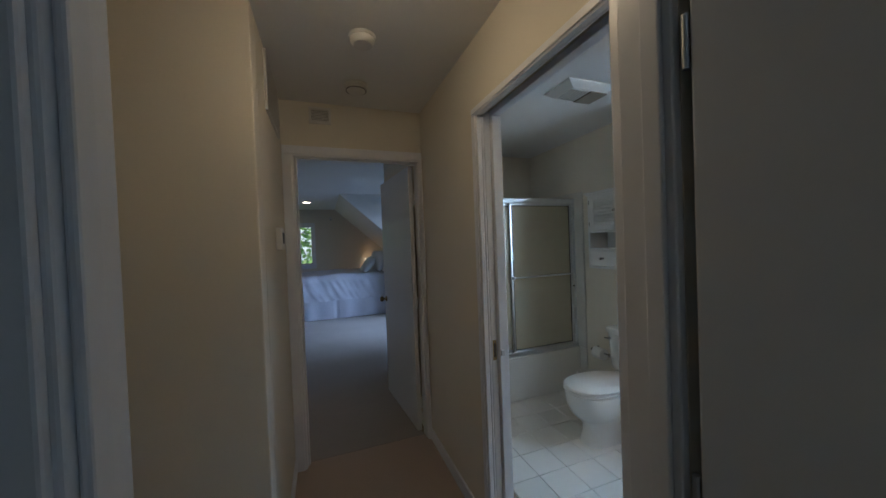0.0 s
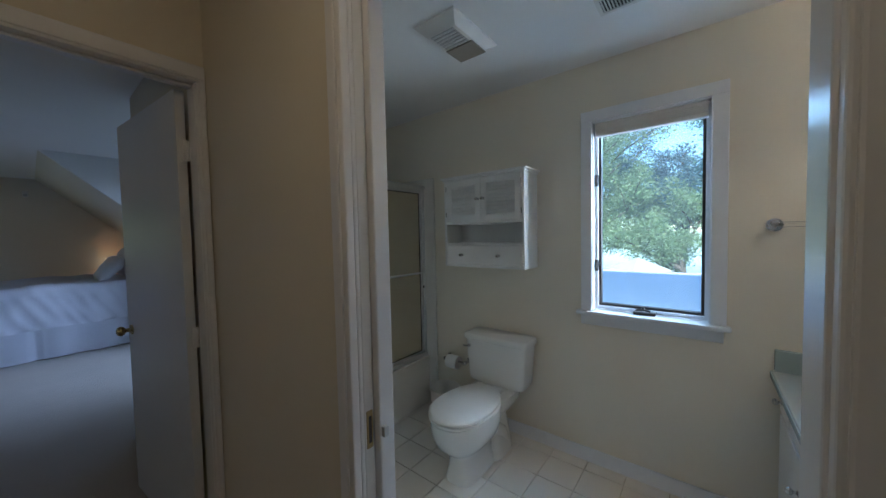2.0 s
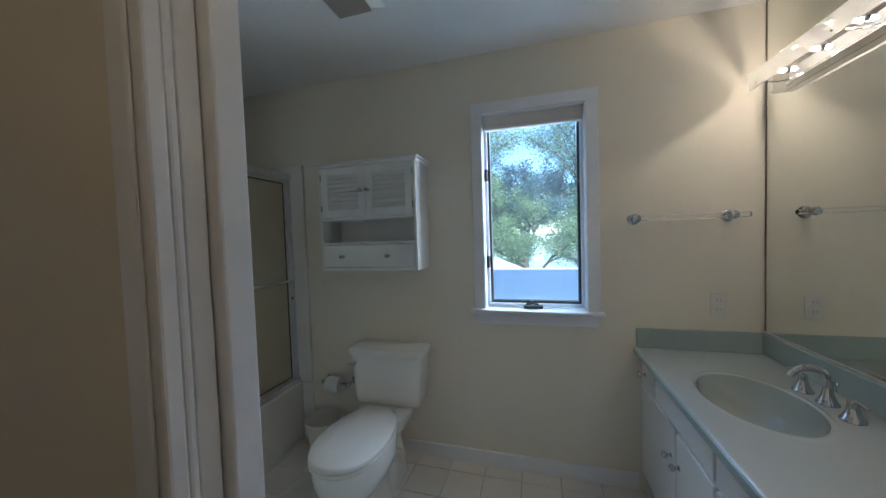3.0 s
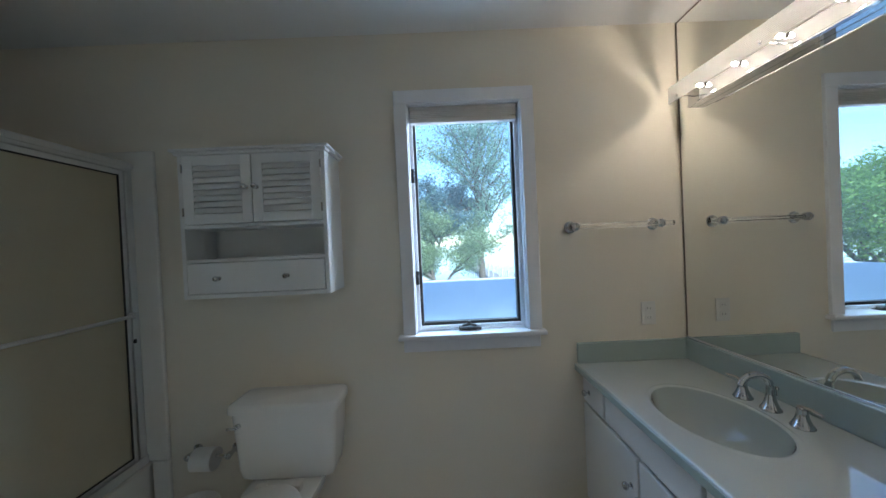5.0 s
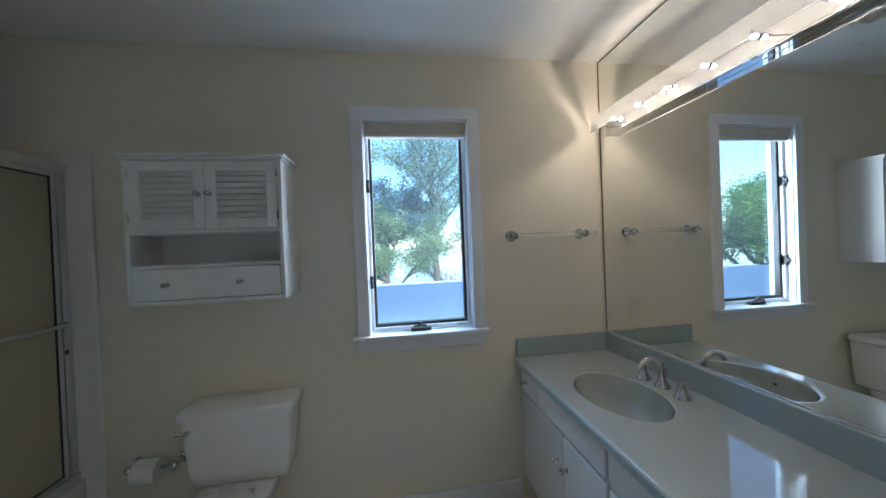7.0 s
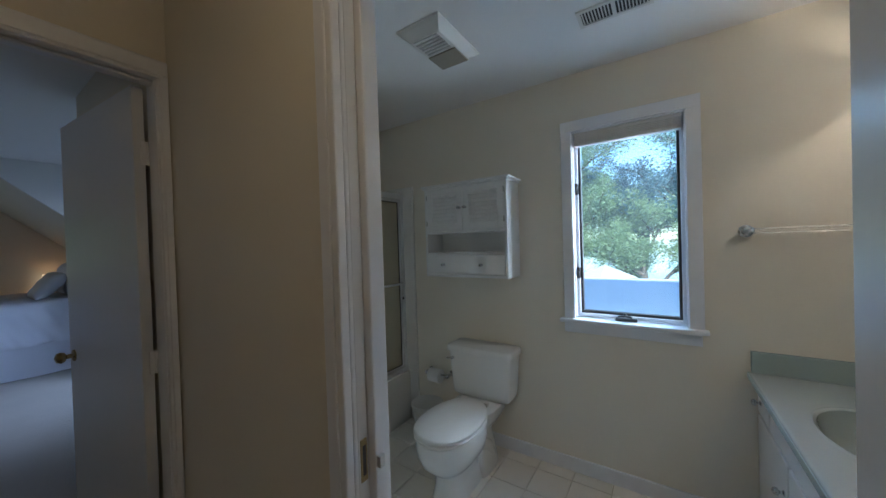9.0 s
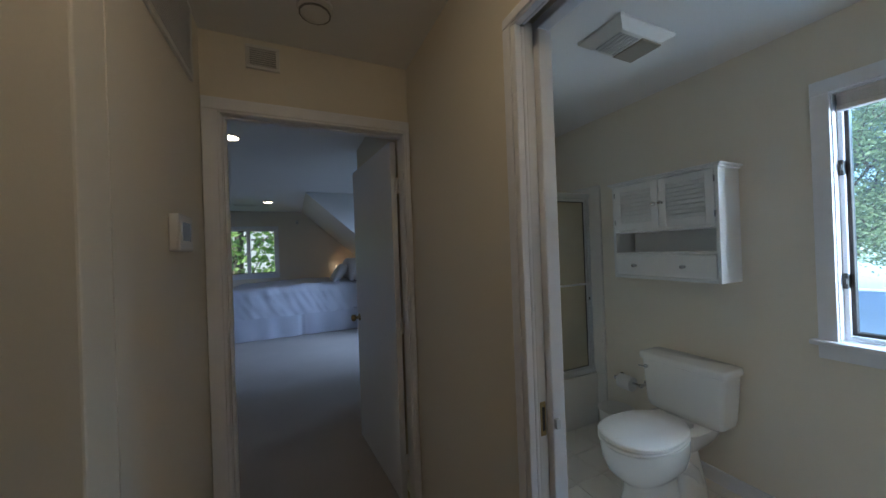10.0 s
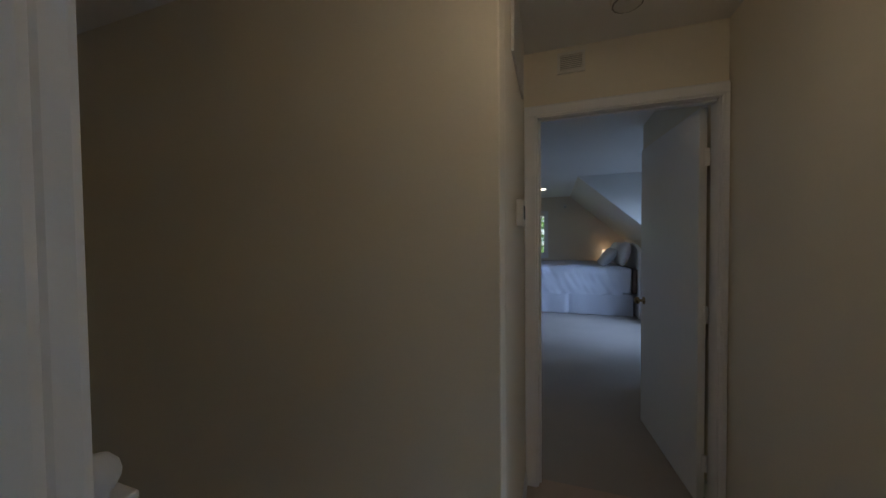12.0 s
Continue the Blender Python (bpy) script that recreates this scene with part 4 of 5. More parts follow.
def louvre_plate(name, parent_label, axis, at, a0, a1, z0, z1, rows, category):
    """Louvred plate on a wall: axis x faces +x at x=at, axis y faces -y at y=at."""
    def bx(p0, p1, b0, b1, c0, c1, bev=0.0):
        return box(at + p0, at + p1, b0, b1, c0, c1, bev) if axis == "x" else box(b0, b1, at - p1, at - p0, c0, c1, bev)
    c = ((at, (a0 + a1) / 2, z0) if axis == "x" else ((a0 + a1) / 2, at, z0))
    r = thing(name, c, parent_label, category)
    e = 0.016
    for b0, b1, c0, c1 in ((a0, a1, z0, z0 + e), (a0, a1, z1 - e, z1), (a0, a0 + e, z0 + e, z1 - e), (a1 - e, a1, z0 + e, z1 - e)):
        part("frame_rail", bx(0.0, 0.012, b0, b1, c0, c1, 0.002), PLAST, r)
    part("backing", bx(0.0005, 0.003, a0 + e, a1 - e, z0 + e, z1 - e), PLASTD, r)
    for i in range(rows):
        z = z0 + e + (z1 - z0 - 2 * e) * (i + 0.5) / rows
        part("slat", bx(0.003, 0.010, a0 + e, a1 - e, z - 0.0021, z + 0.0021, 0.0008), PLAST, r)
    return r


louvre_plate("wall_vent", "small white louvred wall vent over the bedroom door", "y", 2.605, 0.275, 0.415, 2.314, 2.424, 8, "vent")
louvre_plate("return_grille", "large white return-air grille high on the hall wall", "x", HX, 1.990, 2.455, 2.148, 2.440, 22, "vent")


def thermostat():
    t = thing("thermostat", (HX, 2.20, 1.476), "white wall thermostat with a small grey display", "thermostat")
    part("case", box(HX, HX + 0.03, 2.140, 2.290, 1.476, 1.596, 0.006), PLAST, t)
    part("display", box(HX + 0.0295, HX + 0.031, 2.17, 2.26, 1.510, 1.570, 0.0005), SCREEN, t, "grey display")


thermostat()


def newel_post():
    n = thing("newel_post", (-0.91, 1.20, 0.0), "white turned newel post with a ball cap", "newel post")
    part("post", box(-0.955, -0.865, 1.155, 1.245, 0.012, 0.71, 0.006), TRIM, n)
    part("cap_plate", box(-0.975, -0.845, 1.135, 1.265, 0.71, 0.735, 0.006), TRIM, n)
    part("ball_cap", lathe([(0.028, 0.735), (0.026, 0.745), (0.040, 0.760), (0.052, 0.785), (0.054, 0.800), (0.049, 0.825), (0.032, 0.848), (0.006, 0.856)], (-0.91, 1.20, 0), "z", 28), TRIM, n, smooth=60)


newel_post()


# ---------- bedroom things ----------
def bedroom_window():
    w = tagged(new("window_2"), "white two-light sliding bedroom window over leafy branches", "window", kind="structure")
    x0, x1, z0, z1, y = -0.985, 0.10, 1.05, 2.06, 9.2
    for p in ((x0 - 0.06, x0, y - 0.016, y, z0, z1), (x1, x1 + 0.06, y - 0.016, y, z0, z1), (x0 - 0.06, x1 + 0.06, y - 0.016, y, z1, z1 + 0.06)):
        part("casing_board", box(*p, 0.003), TRIM, w)
    part("window_sill", box(x0 - 0.08, x1 + 0.08, y - 0.05, y + 0.12, z0 - 0.022, z0, 0.005), TRIM, w)
    part("apron", box(x0 - 0.06, x1 + 0.06, y - 0.014, y, z0 - 0.085, z0 - 0.022, 0.003), TRIM, w)
    for p in ((x0, x0 + 0.035, y + 0.05, y + 0.10, z0, z1), (x1 - 0.035, x1, y + 0.05, y + 0.10, z0, z1), (x0 + 0.035, x1 - 0.035, y + 0.05, y + 0.10, z0, z0 + 0.035), (x0 + 0.035, x1 - 0.035, y + 0.05, y + 0.10, z1 - 0.035, z1), (-0.475, -0.405, y + 0.05, y + 0.10, z0 + 0.035, z1 - 0.035)):
        part("window_frame", box(*p, 0.003), TRIM, w)
    for a, b in ((x0 + 0.035, -0.475), (-0.405, x1 - 0.035)):
        for p in ((a, b, y + 0.062, y + 0.072, z0 + 0.035, z0 + 0.05), (a, b, y + 0.062, y + 0.072, z1 - 0.05, z1 - 0.035)):
            part("sash_rail", box(*p), BRONZE, w)
        g = part("pane", box(a, b, y + 0.074, y + 0.078, z0 + 0.035, z1 - 0.035), BED_PANE, w)
        g.visible_shadow = False


bedroom_window()


# unseen window, added only to go with the entry fill lamp
def entry_window():
    w = tagged(new("window_4"), "white window frame added on the unseen side of the entry room", "window", kind="structure")
    for p in ((2.51, 2.58, -1.5, -1.46, 0.95, 2.05), (2.51, 2.58, -0.74, -0.7, 0.95, 2.05), (2.51, 2.58, -1.46, -0.74, 0.95, 0.99), (2.51, 2.58, -1.46, -0.74, 2.01, 2.05)):
        part("window_frame", box(*p), TRIM, w)


entry_window()


def wall_sensor():
    m = thing("wall_sensor", (0.55, 9.2, 2.2), "small white motion sensor high on the bedroom wall", "sensor")
    part("case", box(0.52, 0.58, 9.165, 9.2, 2.17, 2.26, 0.01), PLAST, m)
    part("lens", box(0.53, 0.57, 9.162, 9.166, 2.18, 2.215, 0.001), GREYP, m)


wall_sensor()


def east_window():
    w = tagged(new("window_3"), "white framed bedroom window", "window", kind="structure")
    for p in ((2.76, 2.83, 4.4, 4.44, 0.85, 2.15), (2.76, 2.83, 6.16, 6.2, 0.85, 2.15), (2.76, 2.83, 4.44, 6.16, 0.85, 0.89), (2.76, 2.83, 4.44, 6.16, 2.11, 2.15), (2.76, 2.83, 5.27, 5.33, 0.89, 2.11)):
        part("window_frame", box(*p), TRIM, w)


east_window()


def cloth_wave(x, y, s):
    return noise.noise(Vector((x * 2.3, y * 2.3, s))) * 0.6 + noise.noise(Vector((x * 6.0, y * 5.0, s + 7))) * 0.25


def bed():
    b = thing("bed", (0.55, 8.1, 0.0), "made double bed with white duvet, gathered bed skirt and wooden headboard", "bed")
    X0, X1, Y0, Y1 = -0.59, 1.62, 7.29, 8.83
    part("box_spring", box(X0 + 0.05, X1, Y0 + 0.05, Y1, 0.08, 0.40, 0.02), SKIRTM, b)
    # skirt: hanging cloth with soft folds round three sides
    def skirt_line(z):
        out = []
        n = 180
        per = []
        for i in range(n + 1):
            x = X1 + (X0 - X1) * i / n
            per.append((x, Y0, 0, -1))
        for i in range(1, 101):
            per.append((X0, Y0 + (Y1 - Y0) * i / 100, -1, 0))
        for k, (x, y, nx, ny) in enumerate(per):
            s = k * 0.012
            f = 0.014 * math.sin(s * 17 + 2 * noise.noise(Vector((s * 2, 3, 0)))) + 0.012 * noise.noise(Vector((s * 3.1, 0, 1)))
            if abs(s - 1.05) < 0.06:
                f -= 0.03 * (1 - abs(s - 1.05) / 0.06)
            g = f * (0.35 + 0.65 * (0.40 - z) / 0.38)
            out.append((x + nx * (g + 0.01), y + ny * (g + 0.01), z))
        return out
    bm = bmesh.new()
    rows = [[bm.verts.new(p) for p in skirt_line(z)] for z in (0.415, 0.33, 0.22, 0.12, 0.03)]
    for a, c in zip(rows, rows[1:]):
        for k in range(len(a) - 1):
            bm.faces.new((a[k], a[k + 1], c[k + 1], c[k]))
    bmesh.ops.solidify(bm, geom=bm.faces[:], thickness=0.004)
    part("bed_skirt", bm, SKIRTM, b, "gathered white bed skirt", 60)
    # duvet draped over the mattress
    bm = bmesh.new()
    nu, nv = 90, 70
    grid = []
    for i in range(nu + 1):
        col = []
        for j in range(nv + 1):
            u = -0.22 + 1.14 * i / nu          # foot overhang to head
            v = -0.34 + 1.36 * j / nv          # near overhang to far side
            x = X0 + (X1 - X0) * u; y = Y0 + (Y1 - Y0) * v
            z = 0.905 + 0.02 * math.sin(max(0, min(1, u)) * 3.1) + 0.045 * cloth_wave(x, y, 0)
            dx = max(0.0, X0 - x + 0.08); dy = max(0.0, Y0 - y + 0.06)
            over = max(dx, dy)
            if over > 0:
                r = 0.09
                if over < r * 1.57:
                    an = over / r
                    drop, out = r * (1 - math.cos(an)), r * math.sin(an)
                else:
                    drop, out = r + (over - r * 1.57), r + 0.015 * noise.noise(Vector((x * 5, y * 5, 2))) + 0.01
                z = z - drop
                if dy >= dx:
                    y = Y0 + 0.06 - out + 0.030 * noise.noise(Vector((x * 4.5, 0.3, z * 2))) + 0.016 * noise.noise(Vector((x * 13 + z * 7, 4.3, z * 3)))
                    x = max(x, X0 - 0.02) if dx > 0 else x
                else:
                    x = X0 + 0.08 - out + 0.045 * noise.noise(Vector((y * 4.5, 5.3, z * 2)))
                z = max(z, 0.40 + 0.02 * noise.noise(Vector((x * 3, y * 3, 9))))
            col.append(bm.verts.new((x, y, z)))
        grid.append(col)
    for i in range(nu):
        for j in range(nv):
            bm.faces.new((grid[i][j], grid[i + 1][j], grid[i + 1][j + 1], grid[i][j + 1]))
    bmesh.ops.solidify(bm, geom=bm.faces[:], thickness=0.02)
    part("duvet", bm, BEDW, b, "rumpled white cotton duvet", 70)
    part("mattress", box(X0 + 0.09, X1, Y0 + 0.08, Y1, 0.40, 0.885, 0.05, 4), BEDW, b)
    part("headboard", loft([[(x, yy, z) for x in (1.70,) for yy, z in ((7.26, 0.0), (8.92, 0.0), (8.92, 1.14), (8.80, 1.24), (8.5, 1.31), (8.09, 1.34), (7.68, 1.31), (7.38, 1.24), (7.26, 1.14))], [(x, yy, z) for x in (1.76,) for yy, z in ((7.26, 0.0), (8.92, 0.0), (8.92, 1.14), (8.80, 1.24), (8.5, 1.31), (8.09, 1.34), (7.68, 1.31), (7.38, 1.24), (7.26, 1.14))]]), TRIM, b, "cream painted headboard")
    part("headboard_post", box(1.69, 1.77, 7.19, 7.258, 0.0, 1.20, 0.01), TRIM, b)
    # near-black strip paints the shadow between pillows and headboard
    part("headboard_rail", box(1.63, 1.698, 7.34, 8.86, 0.42, 0.86, 0.01), HEADSHADOW, b, "dark strip standing for the shadow before the headboard")


bed()


def pillow(x, y, z, w, h, lean, mat, label):
    bm = bmesh.new()
    n = 18
    tops, bots = [], []
    for i in range(n + 1):
        a, bb = [], []
        for j in range(n + 1):
            u, v = 2 * i / n - 1, 2 * j / n - 1
            th = 0.085 * (max(0, 1 - u ** 4) * max(0, 1 - v ** 4)) ** 0.6 * (1 + 0.25 * noise.noise(Vector((u * 2 + x, v * 2, y))))
            pu = u * h / 2 * (1 - 0.06 * v * v); pv = v * w / 2 * (1 - 0.06 * u * u)
            a.append(bm.verts.new((th + 0.004, pv, pu))); bb.append(bm.verts.new((-th - 0.004, pv, pu)))
        tops.append(a); bots.append(bb)
    for i in range(n):
        for j in range(n):
            bm.faces.new((tops[i][j], tops[i + 1][j], tops[i + 1][j + 1], tops[i][j + 1]))
            bm.faces.new((bots[i][j], bots[i][j + 1], bots[i + 1][j + 1], bots[i + 1][j]))
    rim = lambda g: [g[i][0] for i in range(n + 1)] + [g[n][j] for j in range(1, n + 1)] + [g[i][n] for i in range(n - 1, -1, -1)] + [g[0][j] for j in range(n - 1, 0, -1)]
    ra, rb = rim(tops), rim(bots)
    for k in range(len(ra)):
        bm.faces.new((ra[k], rb[k], rb[(k + 1) % len(ra)], ra[(k + 1) % len(ra)]))
    bmesh.ops.recalc_face_normals(bm, faces=bm.faces)
    bmesh.ops.transform(bm, matrix=Matrix.Translation((x, y, z + h / 2 * math.cos(lean))) @ Matrix.Rotation(lean, 4, "Y"), verts=bm.verts)
    tagged(part("pillow", bm, mat, None, smooth=60), label, "pillow", "pillows on the bed")


PILW = BEDW
PILG = material("grey_blue_pillow_linen", (0.58, 0.59, 0.61), 0.9, grain=260, vary=0.06, bump=0.25, bump_scale=300)
pillow(1.52, 7.70, 0.91, 0.66, 0.46, radians(14), PILW, "white pillow leaning on the headboard")
pillow(1.52, 8.44, 0.91, 0.66, 0.46, radians(14), PILW, "white pillow leaning on the headboard")
pillow(1.27, 7.80, 0.905, 0.62, 0.42, radians(40), PILG, "grey-blue pillow in front of the white ones")


def nightstand_lamp():
    n = thing("nightstand", (1.5, 9.02, 0.014), "small cream nightstand beside the bed", "nightstand")
    part("top", box(1.28, 1.74, 8.93, 9.18, 0.60, 0.63, 0.005), TRIM, n)
    part("body", box(1.31, 1.71, 8.95, 9.17, 0.20, 0.60, 0.004), TRIM, n)
    part("drawer", box(1.296, 1.31, 8.97, 9.15, 0.40, 0.58, 0.003), TRIM, n)
    for x in (1.33, 1.69):
        for y in (8.965, 9.155):
            part("leg", box(x - 0.018, x + 0.018, y - 0.014, y + 0.014, 0.014, 0.20, 0.003), TRIM, n)
    l = thing("table_lamp", (1.42, 9.05, 0.63), "lit table lamp with a white shade on the nightstand", "lamp")
    part("base", lathe([(0.06, 0.0), (0.06, 0.012), (0.02, 0.03), (0.035, 0.10), (0.05, 0.17), (0.03, 0.25), (0.012, 0.30), (0.010, 0.42)], (1.42, 9.05, 0.63), "z", 24), BRASS, l, smooth=60)
    part("shade", lathe([(0.085, 0.40), (0.060, 0.545), (0.057, 0.545), (0.082, 0.40)], (1.42, 9.05, 0.63), "z", 28), SHADE, l, "glowing fabric shade", 40)


nightstand_lamp()


def recessed_light(x, y):
    r = thing("recessed_light", (x, y, H), "lit round recessed ceiling light", "light", "recessed lights in the bedroom ceiling")
    part("trim_ring", lathe([(0.095, 0.0), (0.095, -0.004), (0.078, -0.007), (0.074, -0.003), (0.074, 0.0)], (x, y, H), "z", 32), PLAST, r, smooth=40)
    part("lens", lathe([(0.073, 0.0), (0.073, -0.0025)], (x, y, H), "z", 32), RECESS, r, "glowing lens")


recessed_light(-0.015, 4.10)
recessed_light(0.05, 7.78)


def low_chest():
    c = thing("low_chest", (-0.93, 8.95, 0.014), "low tan wooden chest under the bedroom window", "chest")
    part("body", box(-1.75, -0.35, 8.80, 9.18, 0.06, 0.76, 0.005), WOOD, c)
    part("top", box(-1.78, -0.32, 8.77, 9.185, 0.76, 0.79, 0.006), TRIM, c)
    for x0, x1 in ((-1.73, -1.06), (-1.04, -0.37)):
        for z0, z1 in ((0.10, 0.40), (0.42, 0.74)):
            d = part("drawer", box(x0, x1, 8.785, 8.80, z0, z1, 0.004), WOOD, c)
            knob(d, ((x0 + x1) / 2, 8.785, (z0 + z1) / 2), "y", -1, 0.015, BRASS)
    part("plinth", box(-1.73, -0.37, 8.83, 9.18, 0.014, 0.06), WOOD, c)


low_chest()


# ---------- outdoors ----------
GRASS = material("lawn_grass", (0.07, 0.12, 0.03), 0.95, grain=3, vary=0.3, bump=0.3, bump_scale=20, stain=0.2, spec=0.1)
ROOFW = material("white_roof_membrane", (0.80, 0.81, 0.83), 0.6, grain=2, vary=0.03, bump=0.05, stain=0.06)
ROOFT = material("tan_metal_roof", (0.55, 0.52, 0.47), 0.5, grain=5, vary=0.05, bump=0.1)
WATER = material("lake_water", (0.22, 0.30, 0.38), 0.12, grain=0.8, vary=0.1, bump=0.6, bump_scale=1.5, stain=0.05)
BARK = material("grey_brown_bark", (0.11, 0.085, 0.065), 0.9, grain=18, vary=0.3, bump=0.8, bump_scale=40, stain=0.2)
DOCKW = material("weathered_dock_wood", (0.34, 0.31, 0.28), 0.85, grain=12, vary=0.2, bump=0.3, stain=0.15)
SIDING = material("pale_grey_siding", (0.62, 0.63, 0.62), 0.6, grain=10, vary=0.05, bump=0.1)


def leaf_material(name, c1, c2):
    m = bpy.data.materials.new(name); m.use_nodes = True
    n, l = nodes_of(m)
    b = n["Principled BSDF"]; b.inputs["Roughness"].default_value = 0.5
    g = n.new("ShaderNodeNewGeometry"); mx = n.new("ShaderNodeMix"); mx.data_type = "RGBA"
    mx.inputs[6].default_value = (*c1, 1); mx.inputs[7].default_value = (*c2, 1)
    l.new(g.outputs["Random Per Island"], mx.inputs[0]); l.new(mx.outputs[2], b.inputs["Base Color"])
    t = n.new("ShaderNodeBsdfTranslucent"); l.new(mx.outputs[2], t.inputs["Color"])
    ms = n.new("ShaderNodeMixShader"); ms.inputs[0].default_value = 0.55
    l.new(b.outputs[0], ms.inputs[1]); l.new(t.outputs[0], ms.inputs[2]); l.new(ms.outputs[0], n["Material Output"].inputs["Surface"])
    return m


LEAF_Y = leaf_material("yellow_green_leaf", (0.24, 0.35, 0.17), (0.41, 0.50, 0.28))
LEAF_G = leaf_material("green_leaf", (0.17, 0.31, 0.22), (0.32, 0.46, 0.34))
LEAF_B = leaf_material("bright_green_leaf", (0.12, 0.26, 0.05), (0.26, 0.42, 0.12))
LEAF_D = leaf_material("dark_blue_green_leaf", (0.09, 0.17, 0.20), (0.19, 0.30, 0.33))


def tree(base, height, spread, mat, leaves, leaf, seed, low=0.25, label="", droop=0.0, reach=0.0):
    rng = random.Random(seed)
    t = thing("tree", base, label, "tree")
    segs, tips = [], []

    def grow(p, d, length, r, depth):
        n = 4
        pts = [p]
        for i in range(n):
            d = (d + Vector((rng.gauss(0, 0.10), rng.gauss(0, 0.10), rng.gauss(0.03, 0.06)))).normalized()
            p = p + d * length / n
            pts.append(p)
        segs.append((pts, r))
        if depth >= 2:
            tips.extend(pts[1:])
        if depth < 4:
            for k in range(5 if depth == 0 else rng.choice((3, 3, 4)) if depth < 3 else 2):
                q = pts[rng.choice((2, 3, 4))] if depth else pts[(2, 4, 3, 2, 3)[k]]
                a = rng.uniform(0, 2 * math.pi)
                side = Vector((math.cos(a), math.sin(a), rng.uniform(0.0, 0.7) - droop))
                grow(q, (d * 0.55 + side * spread).normalized(), length * rng.uniform(0.55, 0.78), r * 0.55, depth + 1)

    b = Vector(base)
    if reach:
        # one leader all the way up, with rising side limbs
        lead = [b]
        for i in range(9):
            lead.append(lead[-1] + Vector((rng.gauss(0, 0.10), rng.gauss(0, 0.10), height * 0.1)))
        segs.append((lead, height * 0.016))
        for k in range(34):
            f = 0.23 + 0.66 * (k + rng.random()) / 34
            q = lead[int(f * 9)].lerp(lead[int(f * 9) + 1], f * 9 % 1.0)
            a = k * 2.4 + rng.gauss(0, 0.3)
            wide = reach * (1.0 - 0.55 * abs(f - 0.5) / 0.4) * rng.uniform(0.75, 1.1)
            grow(q, Vector((math.cos(a), math.sin(a), rng.uniform(0.4, 0.95))).normalized(), wide, height * 0.0042, 2)
    else:
        grow(b, Vector((0, 0, 1)), height * 0.36, height * 0.020, 0)
    bm = bmesh.new()
    for pts, r in segs:
        if r < 0.015:
            continue
        seg = 8 if r > 0.1 else 5
        rings = []
        for i, p in enumerate(pts):
            d = (pts[min(i + 1, len(pts) - 1)] - pts[max(i - 1, 0)]).normalized()
            up = Vector((0, 1, 0)) if abs(d.y) < 0.9 else Vector((1, 0, 0))
            u = d.cross(up).normalized(); w = d.cross(u)
            rr = r * (1 - 0.45 * i / len(pts))
            rings.append([bm.verts.new(p + (u * math.cos(2 * math.pi * k / seg) + w * math.sin(2 * math.pi * k / seg)) * rr) for k in range(seg)])
        for a, c in zip(rings, rings[1:]):
            for k in range(seg):
                bm.faces.new((a[k], a[(k + 1) % seg], c[(k + 1) % seg], c[k]))
    part("trunk", bm, BARK, t)
    verts, faces = [], []
    for i in range(leaves):
        p = rng.choice(tips) + Vector((rng.gauss(0, 0.35), rng.gauss(0, 0.35), rng.gauss(0, 0.28)))
        a, e = rng.uniform(0, 6.28), rng.uniform(-0.9, 0.9)
        u = Vector((math.cos(a), math.sin(a), e)).normalized()
        w = u.cross(Vector((rng.gauss(0, 1), rng.gauss(0, 1), 1.2))).normalized()
        s = leaf * rng.uniform(0.6, 1.3)
        k = len(verts)
        verts += [p - u * s, p + w * s * 0.55, p + u * s, p - w * s * 0.55]
        faces.append((k, k + 1, k + 2, k + 3))
    me = bpy.data.meshes.new("crown"); me.from_pydata(verts, [], faces); me.materials.append(mat)
    c = new("crown", me); c.parent = t; c.matrix_parent_inverse = Matrix.Translation(base).inverted()
    return t


GZ = -3.4
setting("ground", box(-400, 400, -400, 400, GZ - 0.5, GZ), GRASS, "green lawn reaching the lake", "ground")
setting("water", box(34, 1500, -900, 900, GZ + 0.004, GZ + 0.05), WATER, "calm pale lake water", "water")
setting("roof_main", prism([(-3.6, 2.66), (2.95, 2.66), (2.95, 2.72), (-0.4, 4.9), (-3.6, 2.72)], -2.5, 9.7), ROOFT, "pitched roof over the upper storey", "roof")
setting("roof_lower", box(2.9, 7.5, -6.0, 7.0, 0.50, 0.72, 0.01), ROOFW, "flat white roof of the lower wing outside the window", "roof")
setting("wall_lower_wing", box(3.0, 7.4, -5.9, 6.9, GZ, 0.50), SIDING, "pale grey siding of the lower wing", "wall")
tree((27.5, -2.1, GZ), 18.0, 0.55, LEAF_G, 24000, 0.10, 3, label="tall green tree with spreading limbs by the lake", reach=3.6)
tree((22.5, 1.2, GZ), 10.4, 0.85, LEAF_Y, 34000, 0.075, 8, label="yellow-green leafy tree beyond the white roof", droop=0.15)
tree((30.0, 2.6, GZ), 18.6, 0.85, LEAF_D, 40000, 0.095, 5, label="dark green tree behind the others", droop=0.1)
tree((24.0, 7.0, GZ), 15.5, 0.6, LEAF_Y, 70000, 0.085, 12, label="yellow-green leafy tree beside the house", reach=3.8)
tree((27.0, 12.5, GZ), 17.0, 0.6, LEAF_G, 70000, 0.09, 17, label="tall green leafy tree by the shore", reach=4.0)
tree((15.5, 18.0, GZ), 11.0, 0.8, LEAF_B, 36000, 0.08, 31, label="bright green rounded tree north of the house", droop=0.1)
tree((22.0, -9.5, GZ), 9.5, 0.8, LEAF_G, 20000, 0.13, 21, label="green leafy tree on the lawn")


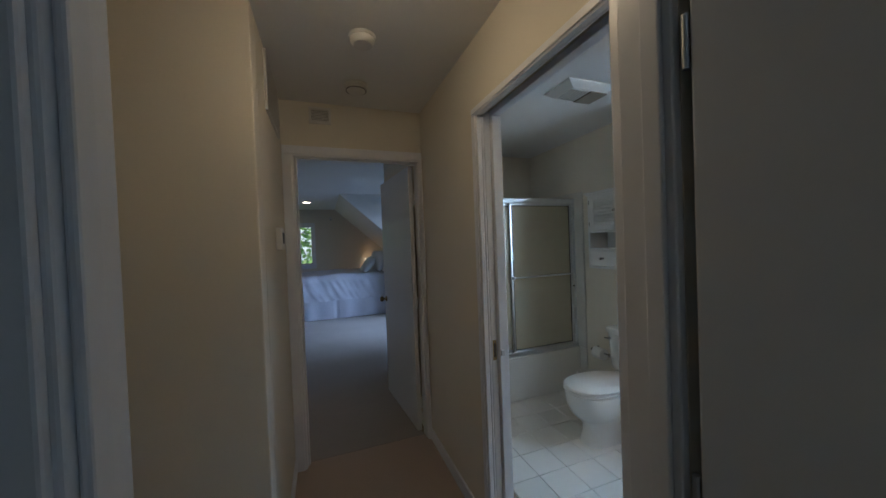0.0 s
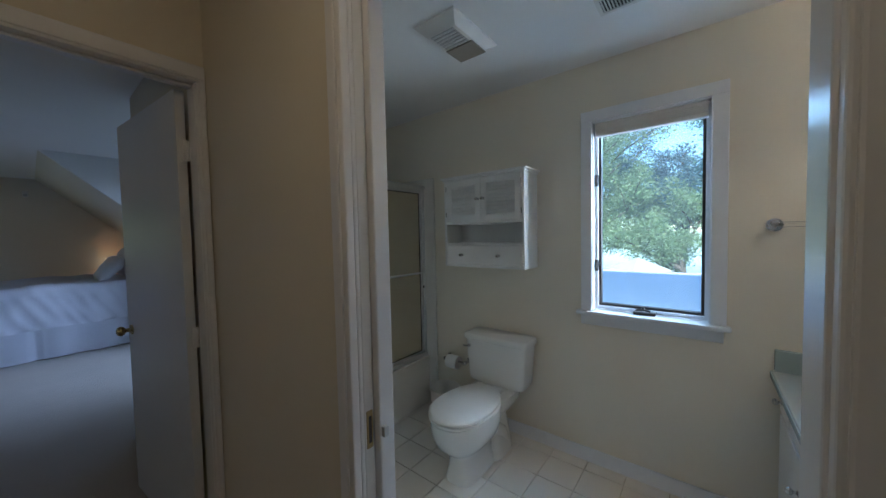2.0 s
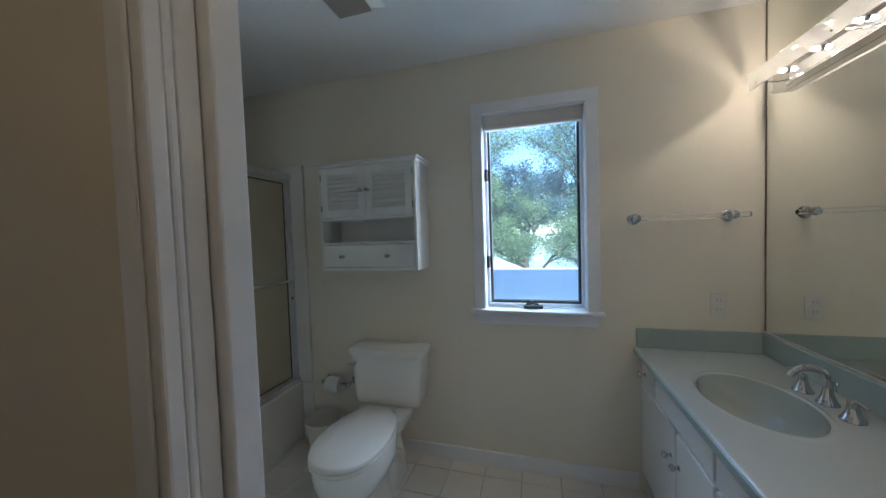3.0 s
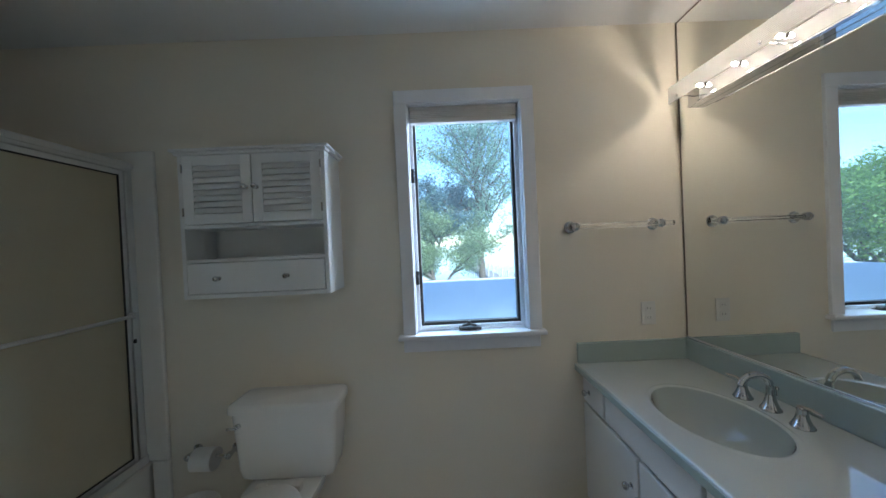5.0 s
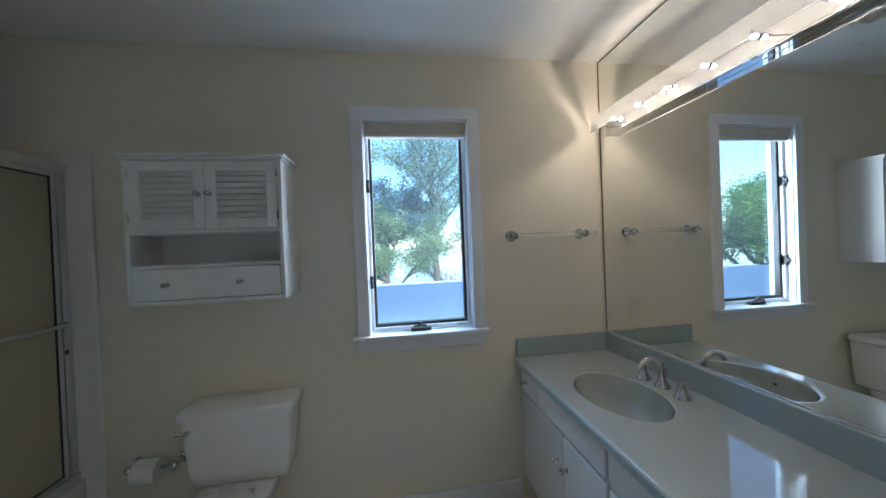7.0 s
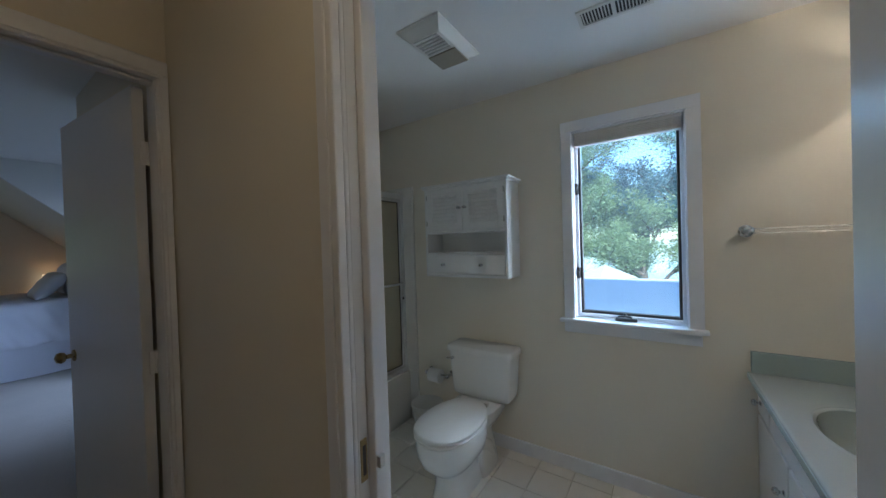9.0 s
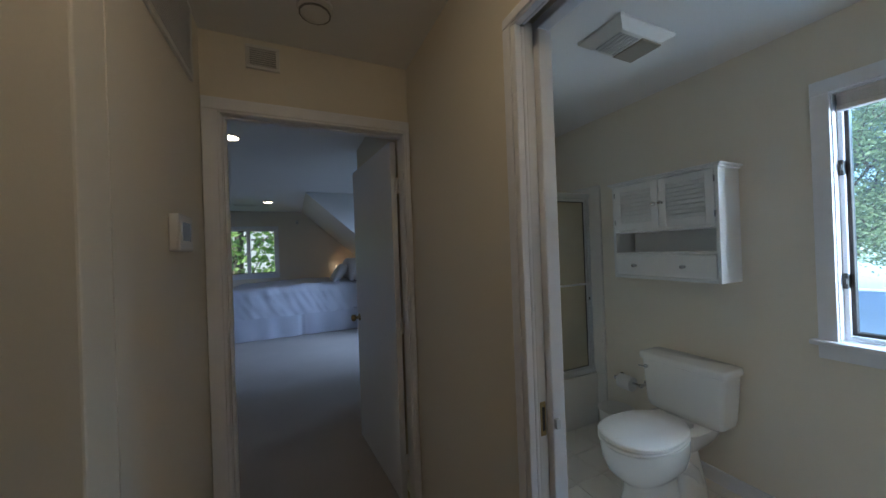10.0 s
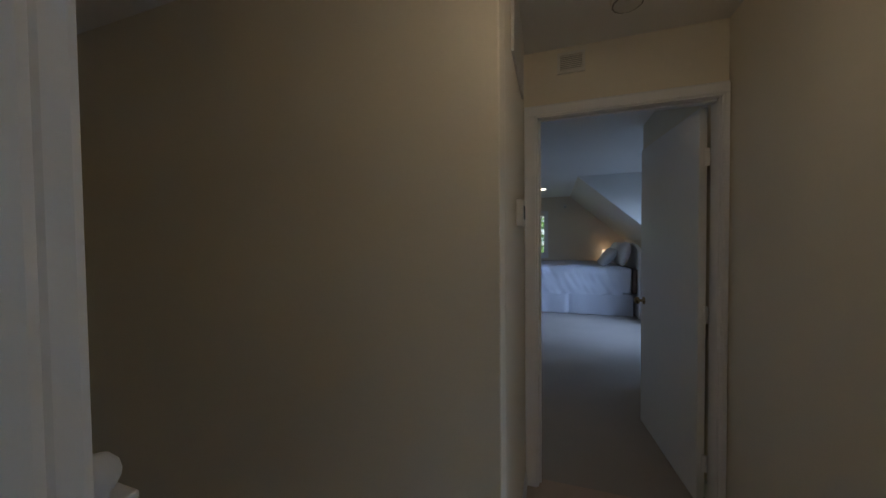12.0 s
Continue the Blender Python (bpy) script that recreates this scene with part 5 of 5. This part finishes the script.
def gazebo():
    g = thing("garden_canopy", (14.5, 2.9, GZ), "pale peaked canopy roof beyond the white roof", "canopy")
    part("roof", loft([oval(14.5, 2.9, 1.1, 1.1, 0.02, 4), oval(14.5, 2.9, 0.02, 0.02, 0.47, 4)]), ROOFT, g)
    for dx in (-0.7, 0.7):
        for dy in (-0.7, 0.7):
            part("post", box(14.5 + dx - 0.05, 14.5 + dx + 0.05, 2.9 + dy - 0.05, 2.9 + dy + 0.05, GZ, 0.1), TRIM, g)


gazebo()


def dock():
    d = thing("dock", (46, -5.0, GZ + 0.05), "weathered wooden dock with posts on the lake", "dock")
    part("deck", box(30, 75, -6.2, -4.6, GZ + 0.5, GZ + 0.62), DOCKW, d)
    for i in range(12):
        x = 31 + i * 3.8
        for y in (-6.25, -4.55):
            part("post", lathe([(0.12, GZ), (0.12, GZ + 1.6)], (x, y, 0), "z", 8), DOCKW, d)


dock()


def leafy_branches(name, x0, x1, y, z0, z1, count, size, seed):
    rng = random.Random(seed)
    t = thing("tree", (-1.4, 13.6, GZ), "broad-leaved tree close outside the bedroom window", "tree")
    part("trunk", tube([(-1.4, 13.6, GZ), (-1.3, 13.5, -1), (-1.15, 13.3, 1.5), (-1.0, 13.2, 4.5)], 0.16, 10, [0.2, 0.17, 0.14, 0.09]), BARK, t)
    tips = []
    for i in range(26):
        a = Vector((-1.15 + rng.uniform(-0.05, 0.05), 13.3, rng.uniform(0.0, 3.5)))
        b = Vector((rng.uniform(x0, x1), y + rng.uniform(-0.9, 1.2), rng.uniform(z0, z1)))
        m = (a + b) / 2 + Vector((0, 0, rng.uniform(-0.1, 0.4)))
        part("limb", tube([a, m, b], 0.02, 6, [0.035, 0.02, 0.008]), BARK, t)
        tips += [a.lerp(b, k) for k in (0.4, 0.55, 0.7, 0.8, 0.9, 1.0)]
    verts, faces = [], []
    for i in range(count):
        p = rng.choice(tips) + Vector((rng.gauss(0, 0.22), rng.gauss(0, 0.22), rng.gauss(0, 0.16)))
        a = rng.uniform(0, 6.28)
        u = Vector((math.cos(a), math.sin(a) * 0.6, rng.uniform(-0.8, 0.5))).normalized()
        w = u.cross(Vector((rng.gauss(0, .4), -1, rng.gauss(0.6, .3)))).normalized()
        s = size * rng.uniform(0.6, 1.3)
        k = len(verts)
        verts += [p - u * s, p - u * s * 0.3 + w * s * 0.6, p + u * s * 0.35 + w * s * 0.42, p + u * s, p + u * s * 0.35 - w * s * 0.42, p - u * s * 0.3 - w * s * 0.6]
        faces.append(tuple(range(k, k + 6)))
    me = bpy.data.meshes.new("crown"); me.from_pydata(verts, [], faces); me.materials.append(LEAF_B)
    c = new("crown", me); c.parent = t; c.matrix_parent_inverse = Matrix.Translation(t.location).inverted()


leafy_branches("branches", -3.2, 1.6, 12.6, 0.2, 3.4, 1900, 0.085, 4)


def neighbour():
    h = thing("house", (0, 21, GZ), "neighbouring house with pale lap siding", "house")
    part("wall", box(-14, 12, 20.0, 26, GZ, 4.6), SIDING, h)
    for i in range(40):
        z = GZ + 0.2 * i
        part("siding_board", boxes((-14, 12, 19.97, 20.0, z + 0.01, z + 0.185)), SIDING, h)
    part("roof", loft([[(-14.4, 19.6, 4.6), (12.4, 19.6, 4.6), (12.4, 26.4, 4.6), (-14.4, 26.4, 4.6)], [(-14.4, 22.8, 7.0), (12.4, 22.8, 7.0), (12.4, 23.2, 7.0), (-14.4, 23.2, 7.0)]]), ROOFT, h)


neighbour()

# ---------- bathroom floor tiles ----------
P, J = 0.2125, 0.004
tile_cache = {}
for i in range(-5, 5):
    for j in range(-6, 10):
        x0, y0 = 1.96 + P * i, 1.10 + P * j
        a, b = max(x0 + J / 2, 1.047), min(x0 + P - J / 2, WX - 0.001)
        c, d = max(y0 + J / 2, 0.20), min(y0 + P - J / 2, 2.823)
        if b - a < 0.008 or d - c < 0.008 or (a < 1.135 and (d < 0.87 or c > 1.6)):
            continue
        key = (round(b - a, 4), round(d - c, 4))
        if key not in tile_cache:
            w, h = key
            tile_cache[key] = mesh_of("tile", loft([[(-w / 2, -h / 2, -0.004), (w / 2, -h / 2, -0.004), (w / 2, h / 2, -0.004), (-w / 2, h / 2, -0.004)], [(-w / 2, -h / 2, 0.003), (w / 2, -h / 2, 0.003), (w / 2, h / 2, 0.003), (-w / 2, h / 2, 0.003)], [(-w / 2 + 0.003, -h / 2 + 0.003, 0.005), (w / 2 - 0.003, -h / 2 + 0.003, 0.005), (w / 2 - 0.003, h / 2 - 0.003, 0.005), (-w / 2 + 0.003, h / 2 - 0.003, 0.005)]]), TILE)
        o = new("tile", tile_cache[key])
        o.location = ((a + b) / 2, (c + d) / 2, 0)
        o.parent = bath_floor
